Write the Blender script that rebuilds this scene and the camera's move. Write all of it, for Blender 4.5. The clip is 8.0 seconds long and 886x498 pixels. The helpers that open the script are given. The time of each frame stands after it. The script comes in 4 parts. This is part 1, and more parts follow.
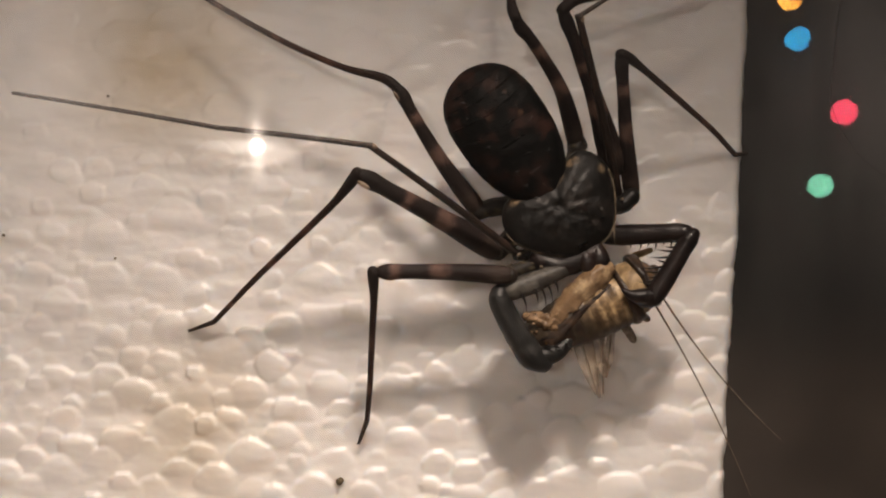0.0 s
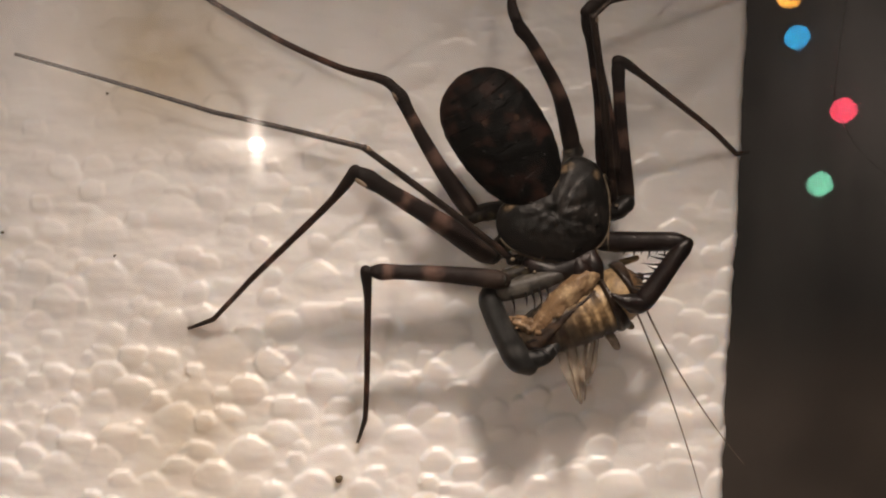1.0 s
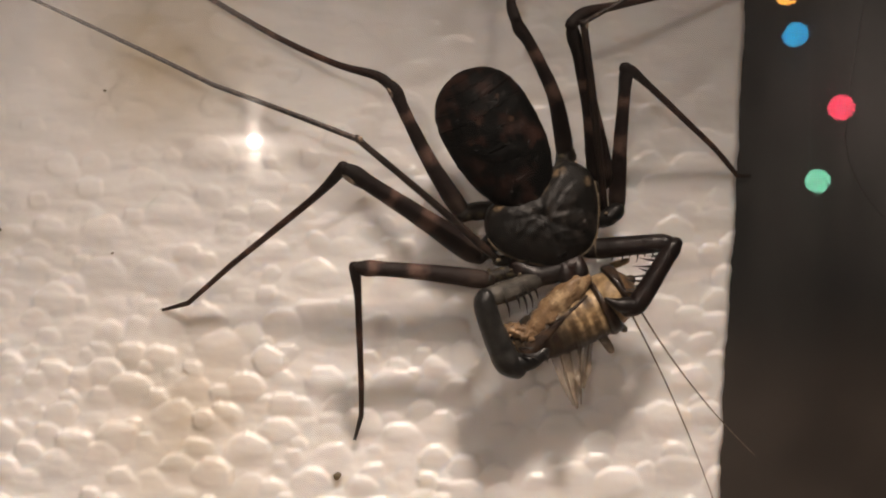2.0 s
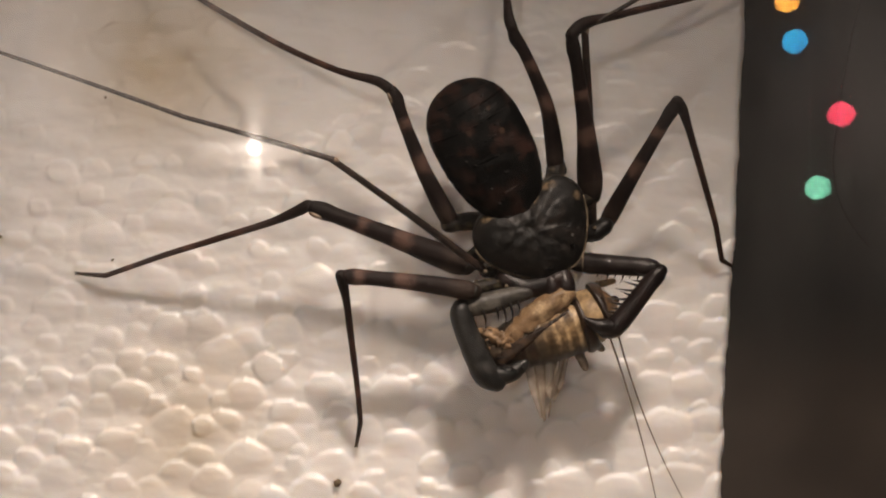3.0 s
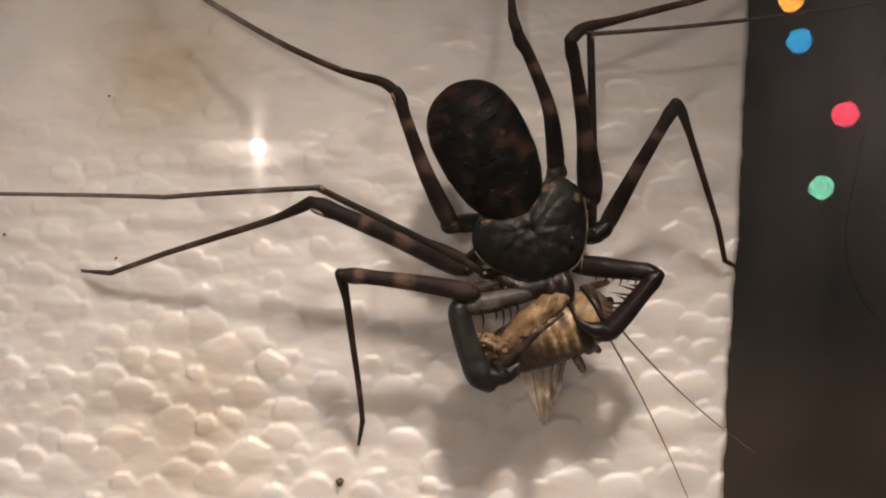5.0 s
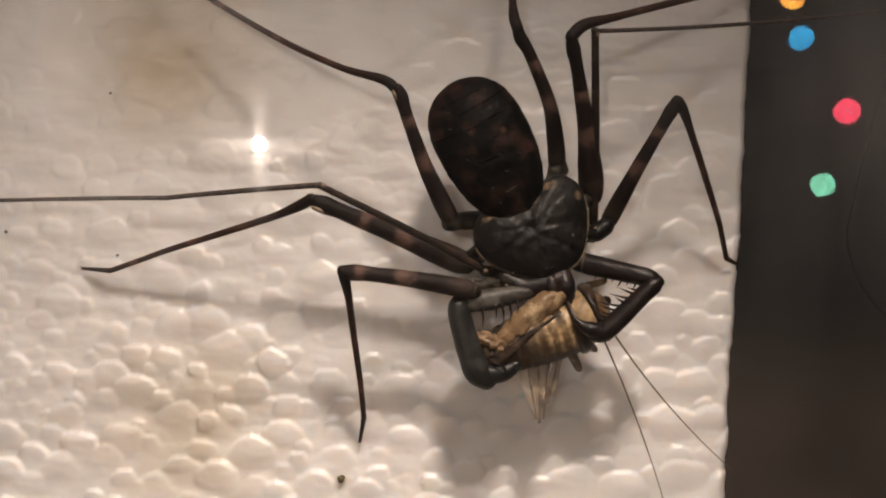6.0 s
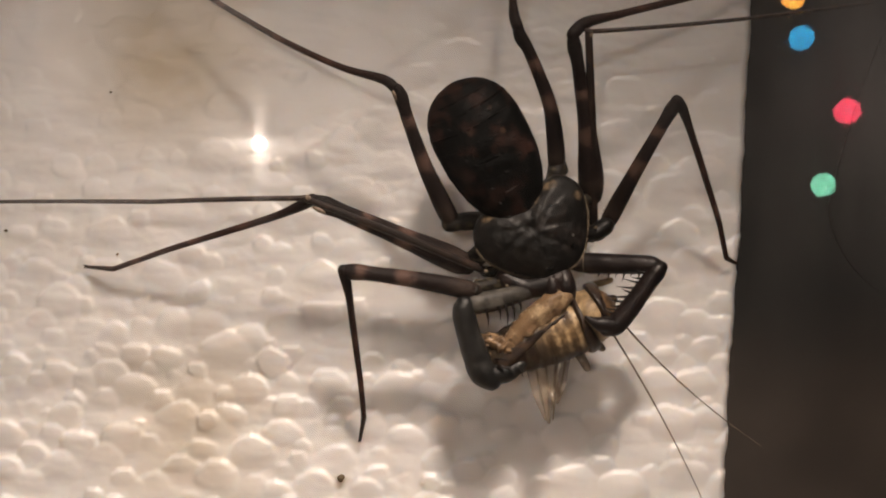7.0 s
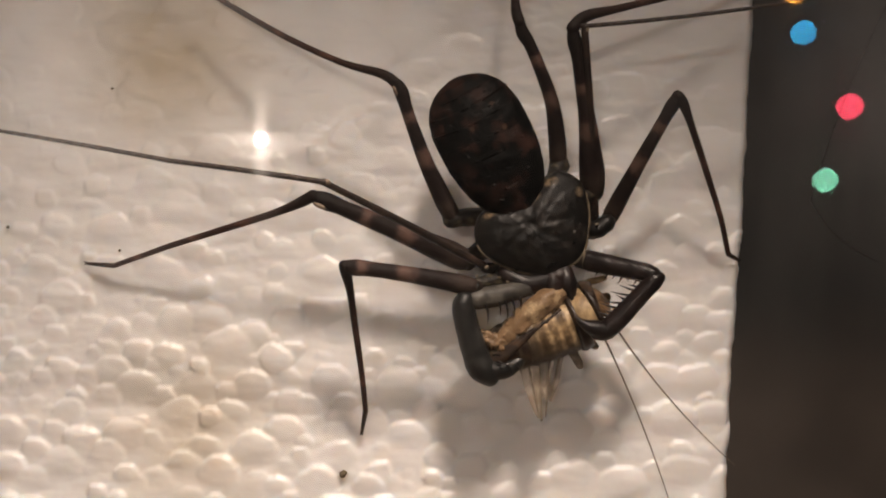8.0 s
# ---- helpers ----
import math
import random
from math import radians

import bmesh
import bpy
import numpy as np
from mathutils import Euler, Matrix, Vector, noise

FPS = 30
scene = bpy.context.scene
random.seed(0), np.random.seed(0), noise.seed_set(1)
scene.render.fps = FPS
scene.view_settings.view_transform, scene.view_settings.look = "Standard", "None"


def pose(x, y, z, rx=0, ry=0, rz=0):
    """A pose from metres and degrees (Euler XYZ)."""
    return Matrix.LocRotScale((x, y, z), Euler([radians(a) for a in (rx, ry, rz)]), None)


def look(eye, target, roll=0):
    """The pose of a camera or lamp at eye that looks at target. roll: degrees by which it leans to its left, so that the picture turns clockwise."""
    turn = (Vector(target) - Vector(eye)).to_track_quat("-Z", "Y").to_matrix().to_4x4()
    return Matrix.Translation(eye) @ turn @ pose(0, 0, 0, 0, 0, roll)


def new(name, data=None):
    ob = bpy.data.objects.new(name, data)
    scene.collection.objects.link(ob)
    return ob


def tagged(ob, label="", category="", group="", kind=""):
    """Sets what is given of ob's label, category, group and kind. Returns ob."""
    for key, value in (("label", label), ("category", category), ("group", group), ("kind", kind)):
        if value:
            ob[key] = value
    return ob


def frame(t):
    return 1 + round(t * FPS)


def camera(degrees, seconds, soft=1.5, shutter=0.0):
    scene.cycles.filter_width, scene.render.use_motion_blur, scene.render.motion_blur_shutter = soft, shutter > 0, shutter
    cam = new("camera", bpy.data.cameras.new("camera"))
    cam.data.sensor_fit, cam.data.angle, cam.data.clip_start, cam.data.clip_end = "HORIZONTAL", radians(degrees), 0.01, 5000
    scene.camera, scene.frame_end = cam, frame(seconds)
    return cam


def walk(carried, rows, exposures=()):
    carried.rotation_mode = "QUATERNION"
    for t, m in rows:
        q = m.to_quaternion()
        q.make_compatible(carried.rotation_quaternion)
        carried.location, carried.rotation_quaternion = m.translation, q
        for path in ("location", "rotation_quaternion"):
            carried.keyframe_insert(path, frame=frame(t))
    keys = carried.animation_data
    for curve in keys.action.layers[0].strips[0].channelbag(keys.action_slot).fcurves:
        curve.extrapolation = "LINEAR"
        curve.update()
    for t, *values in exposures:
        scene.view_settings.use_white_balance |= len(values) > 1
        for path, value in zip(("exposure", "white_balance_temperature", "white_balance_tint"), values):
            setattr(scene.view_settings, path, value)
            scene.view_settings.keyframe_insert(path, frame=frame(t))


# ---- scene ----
# ---- camera: held nearly still in front of the tank, trembling a little ----
cam = camera(50.03, 8.0, soft=2.0)
EYE = (0.0, -0.168, 0.15)
walk(cam, [(t, look(EYE, (-dx / 10000, 0, 0.15 + dz / 10000), roll)) for t, dx, dz, roll in (
    (0.0, 0.0, 0.0, 0.0), (0.5, -0.1, 2.1, 0.059), (1.0, -1.2, -3.7, 0.064), (1.5, -3.5, -8.4, 0.089),
    (1.7, -4.2, -9.0, 0.085), (2.8, -4.2, -1.0, 0.03), (3.0, -4.0, 3.0, 0.028), (3.5, -3.1, 8.4, 0.118),
    (4.0, 1.3, 9.1, 0.143), (4.5, 0.5, 6.0, 0.165), (6.0, 3.5, -3.4, 0.182), (6.5, 1.9, -1.1, 0.251),
    (7.0, 3.7, -4.4, 0.262), (7.5, 3.8, -11.5, 0.23), (8.0, 6.7, -11.6, 0.196))])

# ---- light: a warm shaded lamp over the front of the tank, and an added unseen fill ----
world = bpy.data.worlds.new("world")
scene.world = world
world.use_nodes = True
world.node_tree.nodes["Background"].inputs[0].default_value = (0.9, 0.75, 0.6, 1)
world.node_tree.nodes["Background"].inputs[1].default_value = 0.0
scene.view_settings.exposure = 0.0
lamp_data = bpy.data.lights.new("tank_lamp", "SPOT")
lamp_data.energy = 6.5
lamp_data.color = (1.0, 0.818, 0.685)
lamp_data.shadow_soft_size = 0.014
lamp_data.spot_size = radians(94.5)
lamp_data.spot_blend = 1.0
tank_lamp = new("tank_lamp", lamp_data)
tank_lamp.matrix_world = look((0.030, -0.172, 0.333), (-0.27, 0.0, -1.40))
# added unseen area fill, wide and dimmer, out in front of the tank
fill_data = bpy.data.lights.new("fill_light", "AREA")
fill_data.shape = "DISK"
fill_data.size = 1.00
fill_data.energy = 1.35
fill_data.color = (1.0, 0.818, 0.685)
fill_light = new("fill_light", fill_data)
fill_light.matrix_world = look((0.10, -0.75, 1.00), (0.0, 0.0, 0.12))


# ---- materials ----
def nodes_of(name):
    m = bpy.data.materials.new(name)
    m.use_nodes = True
    t = m.node_tree
    return m, t, t.nodes["Principled BSDF"]


def ramp(t, source, stops, kind="LINEAR"):
    r = t.nodes.new("ShaderNodeValToRGB")
    r.color_ramp.interpolation = kind
    e = r.color_ramp.elements
    while len(e) < len(stops):
        e.new(0.5)
    for el, (p, c) in zip(e, stops):
        el.position = p
        el.color = (*c, 1) if len(c) == 3 else c
    t.links.new(source, r.inputs[0])
    return r.outputs[0]


def coords(t, kind="Object"):
    return t.nodes.new("ShaderNodeTexCoord").outputs[kind]


def noisy(t, vec, scale, detail=4.0, rough=0.55):
    n = t.nodes.new("ShaderNodeTexNoise")
    n.inputs["Scale"].default_value = scale
    n.inputs["Detail"].default_value = detail
    n.inputs["Roughness"].default_value = rough
    t.links.new(vec, n.inputs["Vector"])
    return n.outputs["Fac"]


def mixed(t, fac, a, b, mode="MIX"):
    m = t.nodes.new("ShaderNodeMix")
    m.data_type, m.blend_type = "RGBA", mode
    for sock, v in ((m.inputs[0], fac), (m.inputs[6], a), (m.inputs[7], b)):
        if isinstance(v, (int, float)):
            sock.default_value = v
        elif isinstance(v, tuple):
            sock.default_value = (*v, 1)
        else:
            t.links.new(v, sock)
    return m.outputs[2]


def bumped(t, bsdf, height, strength, distance):
    b = t.nodes.new("ShaderNodeBump")
    b.inputs["Strength"].default_value = strength
    b.inputs["Distance"].default_value = distance
    t.links.new(height, b.inputs["Height"])
    t.links.new(b.outputs[0], bsdf.inputs["Normal"])


def chitin(name, dark, light, scale, rough=0.42, low=0.45, high=0.7, grain=2500, relief=0.0002):
    """Hard skin: a dark ground with soft lighter blotches and a fine grain."""
    m, t, b = nodes_of(name)
    v = coords(t)
    base = ramp(t, noisy(t, v, scale, 3.0), [(low, dark), (high, light)])
    fine = ramp(t, noisy(t, v, grain, 2.0), [(0.3, (0.6, 0.6, 0.6)), (0.75, (1.25, 1.2, 1.15))])
    t.links.new(mixed(t, 0.8, base, fine, "MULTIPLY"), b.inputs["Base Color"])
    b.inputs["Roughness"].default_value = rough
    b.inputs["Specular IOR Level"].default_value = 0.32
    t.links.new(ramp(t, noisy(t, v, grain * 0.5, 3.0), [(0.3, (rough * 0.75,) * 3), (0.7, (min(1, rough * 1.35),) * 3)]), b.inputs["Roughness"])
    bumped(t, b, noisy(t, v, grain * 0.5, 4.0), 0.7, relief)
    return m


def banded(name, stops, length, rough=0.45):
    """Leg skin with pale bands along the segment's own length."""
    m, t, b = nodes_of(name)
    v = coords(t)
    s = t.nodes.new("ShaderNodeSeparateXYZ")
    t.links.new(v, s.inputs[0])
    warp = t.nodes.new("ShaderNodeMath")
    warp.operation = "MULTIPLY_ADD"
    t.links.new(noisy(t, v, 420, 3.0), warp.inputs[0])
    warp.inputs[1].default_value = 0.0050
    t.links.new(s.outputs[0], warp.inputs[2])
    d = t.nodes.new("ShaderNodeMath")
    d.operation = "MULTIPLY_ADD"
    t.links.new(warp.outputs[0], d.inputs[0])
    d.inputs[1].default_value = 1.0 / length
    d.inputs[2].default_value = -0.09
    base = ramp(t, d.outputs[0], stops)
    fine = ramp(t, noisy(t, v, 2600, 2.0), [(0.3, (0.55, 0.55, 0.55)), (0.75, (1.3, 1.25, 1.2))])
    t.links.new(mixed(t, 0.8, base, fine, "MULTIPLY"), b.inputs["Base Color"])
    b.inputs["Roughness"].default_value = rough
    b.inputs["Specular IOR Level"].default_value = 0.15
    bumped(t, b, noisy(t, v, 900, 4.0), 0.8, 0.0003)
    return m


def away_from(t, v, centre):
    """Distance from a point, in steps of two centimetres."""
    d, k = t.nodes.new("ShaderNodeVectorMath"), t.nodes.new("ShaderNodeMath")
    d.operation, k.operation = "DISTANCE", "MULTIPLY"
    t.links.new(v, d.inputs[0])
    d.inputs[1].default_value = centre
    t.links.new(d.outputs["Value"], k.inputs[0])
    k.inputs[1].default_value = 50.0
    return k.outputs[0]


def mottled(name, dark, light, scale, spots, spot_scale, spot_at, rough, relief):
    """Dull skin with soft blotches and sparse pale specks."""
    m = chitin(name, dark, light, scale, rough, 0.49, 0.68, 3200, relief)
    t = m.node_tree
    b = t.nodes["Principled BSDF"]
    old = b.inputs["Base Color"].links[0].from_socket
    cells = t.nodes.new("ShaderNodeTexVoronoi")
    cells.inputs["Scale"].default_value = spot_scale
    t.links.new(coords(t), cells.inputs["Vector"])
    mask = ramp(t, cells.outputs["Distance"], [(spot_at * 0.4, (1, 1, 1)), (spot_at, (0, 0, 0))])
    rare = ramp(t, noisy(t, coords(t), spot_scale * 0.7, 2.0), [(0.5, (0, 0, 0)), (0.6, (1, 1, 1))])
    t.links.new(mixed(t, mixed(t, 1.0, mask, rare, "MULTIPLY"), old, spots), b.inputs["Base Color"])
    return m


mat_carapace = mottled("carapace_skin", (0.005, 0.0048, 0.0044), (0.020, 0.0165, 0.0145), 420, (0.14, 0.13, 0.12), 620, 0.20, 0.46, 0.00014)
mat_abdomen = mottled("abdomen_skin", (0.0022, 0.0024, 0.0024), (0.034, 0.017, 0.0135), 240, (0.05, 0.03, 0.02), 420, 0.26, 0.55, 0.00012)
mat_carapace.node_tree.nodes["Principled BSDF"].inputs["Specular IOR Level"].default_value = 0.3


def marked(m, spots, color):
    """Mottled pale markings: each spot is a centre and a reach in millimetres."""
    t = m.node_tree
    b = t.nodes["Principled BSDF"]
    v = coords(t)
    total = None
    for x, y, z, reach in spots:
        one = ramp(t, away_from(t, v, (x / 1000, y / 1000, z / 1000)), [(0.02 * reach, (1, 1, 1)), (0.05 * reach, (0, 0, 0))])
        total = one if total is None else mixed(t, 1.0, total, one, "ADD")
    broken = ramp(t, noisy(t, v, 900, 4.0, 0.65), [(0.36, (0.05, 0.05, 0.05)), (0.60, (1, 1, 1))])
    old = b.inputs["Base Color"].links[0].from_socket
    t.links.new(mixed(t, mixed(t, 1.0, total, broken, "MULTIPLY"), old, color), b.inputs["Base Color"])


marked(mat_carapace, [(-2.4, -1.9, 4.4, 1.3), (-1.4, -2.0, 4.9, 1.5), (-0.5, -1.9, 5.5, 1.2), (1.4, -1.2, 7.6, 1.1), (2.2, -1.2, 8.0, 1.1),
                      (-7.5, -1.2, 1.4, 1.0), (-6.8, -1.4, 2.0, 1.0), (6.6, -1.2, 6.9, 1.0)], (0.16, 0.115, 0.068))
mat_abdomen.node_tree.nodes["Principled BSDF"].inputs["Specular IOR Level"].default_value = 0.08
BAND, SKIN = (0.108, 0.066, 0.054), (0.016, 0.0108, 0.010)
mat_leg = banded("leg_skin", [(0.0, (0.028, 0.020, 0.017)), (0.13, (0.042, 0.030, 0.025)), (0.22, SKIN), (0.36, SKIN), (0.43, BAND), (0.46, BAND),
                              (0.52, SKIN), (0.64, SKIN), (0.70, BAND), (0.73, BAND), (0.79, SKIN), (1.0, (0.012, 0.0095, 0.009))], 0.026, 0.58)
mat_shin = banded("shin_skin", [(0.0, (0.014, 0.010, 0.009)), (0.22, (0.040, 0.020, 0.015)), (0.26, (0.085, 0.044, 0.033)), (0.30, (0.042, 0.021, 0.016)),
                                (0.44, (0.042, 0.021, 0.016)), (0.475, (0.13, 0.068, 0.050)), (0.51, (0.044, 0.023, 0.017)), (0.72, (0.046, 0.025, 0.019)),
                                (0.755, (0.15, 0.080, 0.058)), (0.79, (0.042, 0.024, 0.018))], 0.045, 0.6)
mat_tarsus = chitin("tarsus_skin", (0.022, 0.014, 0.010), (0.06, 0.036, 0.025), 500, 0.5)
mat_whip = chitin("whip_skin", (0.016, 0.011, 0.009), (0.045, 0.028, 0.021), 700, 0.5)


def ticked(m, period):
    """Pale joints at even steps along a whip."""
    t = m.node_tree
    b = t.nodes["Principled BSDF"]
    old = b.inputs["Base Color"].links[0].from_socket
    sx = t.nodes.new("ShaderNodeSeparateXYZ")
    t.links.new(coords(t), sx.inputs[0])
    k, sine = t.nodes.new("ShaderNodeMath"), t.nodes.new("ShaderNodeMath")
    k.operation, sine.operation = "MULTIPLY", "SINE"
    t.links.new(sx.outputs[0], k.inputs[0])
    k.inputs[1].default_value = 2 * math.pi / period
    t.links.new(k.outputs[0], sine.inputs[0])
    mark = ramp(t, sine.outputs[0], [(0.86, (0, 0, 0)), (0.98, (0.55, 0.55, 0.55))])
    t.links.new(mixed(t, mark, old, (0.11, 0.080, 0.062)), b.inputs["Base Color"])


ticked(mat_whip, 0.0017)
mat_whip_thigh = chitin("whip_thigh_skin", (0.016, 0.011, 0.009), (0.045, 0.028, 0.021), 400, 0.5)
mat_palp = chitin("palp_skin", (0.012, 0.0125, 0.0125), (0.034, 0.034, 0.033), 330, 0.36)
mat_palp_dark = chitin("palp_dark_skin", (0.007, 0.005, 0.005), (0.018, 0.012, 0.011), 330, 0.34)
mat_palp_grey = chitin("palp_grey_skin", (0.03, 0.028, 0.025), (0.10, 0.094, 0.082), 420, 0.45)
mat_spine = chitin("spine_skin", (0.006, 0.005, 0.005), (0.016, 0.012, 0.010), 600, 0.3)
mat_pale = chitin("joint_skin", (0.12, 0.085, 0.06), (0.30, 0.24, 0.18), 700, 0.45, 0.35, 0.65)
mat_moss = chitin("joint_green_skin", (0.012, 0.010, 0.008), (0.115, 0.095, 0.058), 700, 0.5, 0.50, 0.72)
mat_rim = chitin("rim_skin", (0.05, 0.038, 0.026), (0.18, 0.145, 0.10), 500, 0.4, 0.35, 0.65)
mat_eye = chitin("eye", (0.004, 0.004, 0.004), (0.006, 0.006, 0.006), 900, 0.08)
mat_fang = chitin("chelicera_skin", (0.006, 0.004, 0.004), (0.018, 0.008, 0.006), 500, 0.42)
mat_prey = chitin("prey_skin", (0.12, 0.072, 0.036), (0.50, 0.37, 0.205), 430, 0.42, 0.25, 0.68, 1300)


def ringed(name, period, phase):
    """Tan body rings that darken softly towards their joints."""
    m = chitin(name, (0.13, 0.085, 0.042), (0.60, 0.46, 0.265), 430, 0.42, 0.3, 0.68, 1300)
    t = m.node_tree
    b = t.nodes["Principled BSDF"]
    old = b.inputs["Base Color"].links[0].from_socket
    v = coords(t)
    sx = t.nodes.new("ShaderNodeSeparateXYZ")
    t.links.new(v, sx.inputs[0])
    warp, k, sine = [t.nodes.new("ShaderNodeMath") for _ in range(3)]
    warp.operation, k.operation, sine.operation = "MULTIPLY_ADD", "MULTIPLY_ADD", "SINE"
    t.links.new(noisy(t, v, 500, 3.0), warp.inputs[0])
    warp.inputs[1].default_value = 0.0011
    t.links.new(sx.outputs[0], warp.inputs[2])
    t.links.new(warp.outputs[0], k.inputs[0])
    k.inputs[1].default_value = 2 * math.pi / period
    k.inputs[2].default_value = phase
    t.links.new(k.outputs[0], sine.inputs[0])
    shade = ramp(t, sine.outputs[0], [(0.0, (0.50, 0.45, 0.40)), (0.4, (0.85, 0.82, 0.79)), (0.9, (1.1, 1.08, 1.05))])
    worn = mixed(t, 1.0, old, shade, "MULTIPLY")
    blotch = ramp(t, noisy(t, v, 330, 4.0, 0.6), [(0.40, (0.40, 0.33, 0.26)), (0.58, (1, 1, 1))])
    worn = mixed(t, 0.9, worn, blotch, "MULTIPLY")
    # the cricket's own marking: a pale saddle on a grey-brown ground
    blur = mixed(t, 0.0016, v, t.nodes.new("ShaderNodeTexNoise").outputs["Color"], "ADD")
    ground = ramp(t, noisy(t, v, 700, 4.0), [(0.35, (0.016, 0.012, 0.009)), (0.7, (0.060, 0.044, 0.028))])
    saddle = ramp(t, away_from(t, blur, (0.0142, -0.0040, 0.0024)), [(0.13, (0, 0, 0)), (0.31, (0.95, 0.95, 0.95))])
    t.links.new(mixed(t, saddle, worn, ground), b.inputs["Base Color"])
    return m


mat_prey_rings = ringed("prey_ring_skin", 0.00185, 0.5)
mat_prey_brown = chitin("prey_brown_skin", (0.03, 0.018, 0.010), (0.16, 0.095, 0.045), 480, 0.4, 0.36, 0.66, 1500)
mat_prey_dark = chitin("prey_dark_skin", (0.018, 0.011, 0.008), (0.07, 0.042, 0.024), 500, 0.35)
mat_flesh = chitin("prey_flesh", (0.10, 0.058, 0.032), (0.29, 0.195, 0.11), 700, 0.3, 0.3, 0.65, 1400, 0.0004)
mat_club = mottled("prey_thigh_skin", (0.20, 0.13, 0.072), (0.45, 0.335, 0.20), 420, (0.08, 0.042, 0.022), 640, 0.45, 0.35, 0.0002)
mat_feeler = chitin("feeler_skin", (0.13, 0.105, 0.08), (0.26, 0.215, 0.165), 900, 0.5)


def foam_material():
    m, t, b = nodes_of("polystyrene")
    v = coords(t)
    stain = noisy(t, v, 34, 5.0, 0.6)
    s = t.nodes.new("ShaderNodeVectorMath")
    s.operation = "DISTANCE"
    t.links.new(v, s.inputs[0])
    s.inputs[1].default_value = (-0.0500, 0.0, 0.1850)
    near = ramp(t, s.outputs["Value"], [(0.004, (1, 1, 1)), (0.024, (0, 0, 0))])
    s2 = t.nodes.new("ShaderNodeVectorMath")
    s2.operation = "DISTANCE"
    t.links.new(v, s2.inputs[0])
    s2.inputs[1].default_value = (-0.045, 0.0, 0.118)
    near2 = ramp(t, s2.outputs["Value"], [(0.002, (0.5, 0.5, 0.5)), (0.024, (0, 0, 0))])
    both = mixed(t, 1.0, near, near2, "ADD")
    patchy = mixed(t, 1.0, both, ramp(t, stain, [(0.3, (0.25, 0.25, 0.25)), (0.6, (1, 1, 1))]), "MULTIPLY")
    clean = ramp(t, noisy(t, v, 150, 4.0), [(0.3, (0.80, 0.79, 0.78)), (0.7, (0.90, 0.895, 0.89))])
    f = t.nodes.new("ShaderNodeMath")
    f.operation = "MULTIPLY"
    f.inputs[1].default_value = 1.0
    t.links.new(patchy, f.inputs[0])
    t.links.new(mixed(t, f.outputs[0], clean, (0.62, 0.525, 0.365)), b.inputs["Base Color"])
    b.inputs["Roughness"].default_value = 0.36
    b.inputs["Specular IOR Level"].default_value = 0.75
    b.inputs["Subsurface Weight"].default_value = 1.0
    b.inputs["Subsurface Radius"].default_value = (1.0, 0.9, 0.8)
    b.inputs["Subsurface Scale"].default_value = 0.0026
    bumped(t, b, noisy(t, v, 420, 3.0), 0.2, 0.0006)
    return m


mat_foam = foam_material()


def plain(name, color, rough, scale, spread=0.15, relief=0.0005):
    m, t, b = nodes_of(name)
    v = coords(t)
    lo, hi = [tuple(c * k for c in color) for k in (1 - spread, 1 + spread)]
    t.links.new(ramp(t, noisy(t, v, scale, 5.0), [(0.3, lo), (0.7, hi)]), b.inputs["Base Color"])
    b.inputs["Roughness"].default_value = rough
    bumped(t, b, noisy(t, v, scale * 8, 3.0), 0.2, relief)
    return m


def dark_plastic():
    """Smoky plastic with faint upright wiping streaks, brownish grime and a painted-in brown reflection."""
    m, t, b = nodes_of("dark_plastic")
    mp = t.nodes.new("ShaderNodeMapping")
    mp.inputs["Scale"].default_value = (1.0, 1.0, 0.12)
    t.links.new(coords(t), mp.inputs[0])
    streak = ramp(t, noisy(t, mp.outputs[0], 130, 4.0), [(0.32, (0.013, 0.0145, 0.0145)), (0.7, (0.037, 0.038, 0.037))])
    grime = ramp(t, noisy(t, coords(t), 32, 3.0), [(0.38, (0.7, 0.7, 0.7)), (0.68, (1.25, 1.17, 1.1))])
    clean = mixed(t, 0.9, streak, grime, "MULTIPLY")
    # brown reflection of room furniture painted over the lower part, its edge uneven
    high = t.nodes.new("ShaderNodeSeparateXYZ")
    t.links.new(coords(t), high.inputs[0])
    reflection_edge = t.nodes.new("ShaderNodeMath")
    reflection_edge.operation = "MULTIPLY_ADD"
    t.links.new(noisy(t, coords(t), 45, 3.0), reflection_edge.inputs[0])
    reflection_edge.inputs[1].default_value = 0.02
    t.links.new(high.outputs[2], reflection_edge.inputs[2])
    room_reflection = ramp(t, reflection_edge.outputs[0], [(0.134, (0.85, 0.85, 0.85)), (0.150, (0, 0, 0))])
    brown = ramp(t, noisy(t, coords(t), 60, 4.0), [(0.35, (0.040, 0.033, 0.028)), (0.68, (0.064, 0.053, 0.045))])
    t.links.new(mixed(t, room_reflection, clean, brown), b.inputs["Base Color"])
    b.inputs["Roughness"].default_value = 0.5
    return m


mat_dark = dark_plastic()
mat_wall = plain("room_paint", (0.17, 0.155, 0.14), 0.9, 3)
mat_wood = plain("table_wood", (0.20, 0.13, 0.08), 0.5, 14, 0.3)
mat_rim_white = plain("lamp_rim", (0.22, 0.21, 0.19), 0.5, 60)
mat_crumb = plain("crumb", (0.10, 0.075, 0.042), 0.8, 900, 0.5)


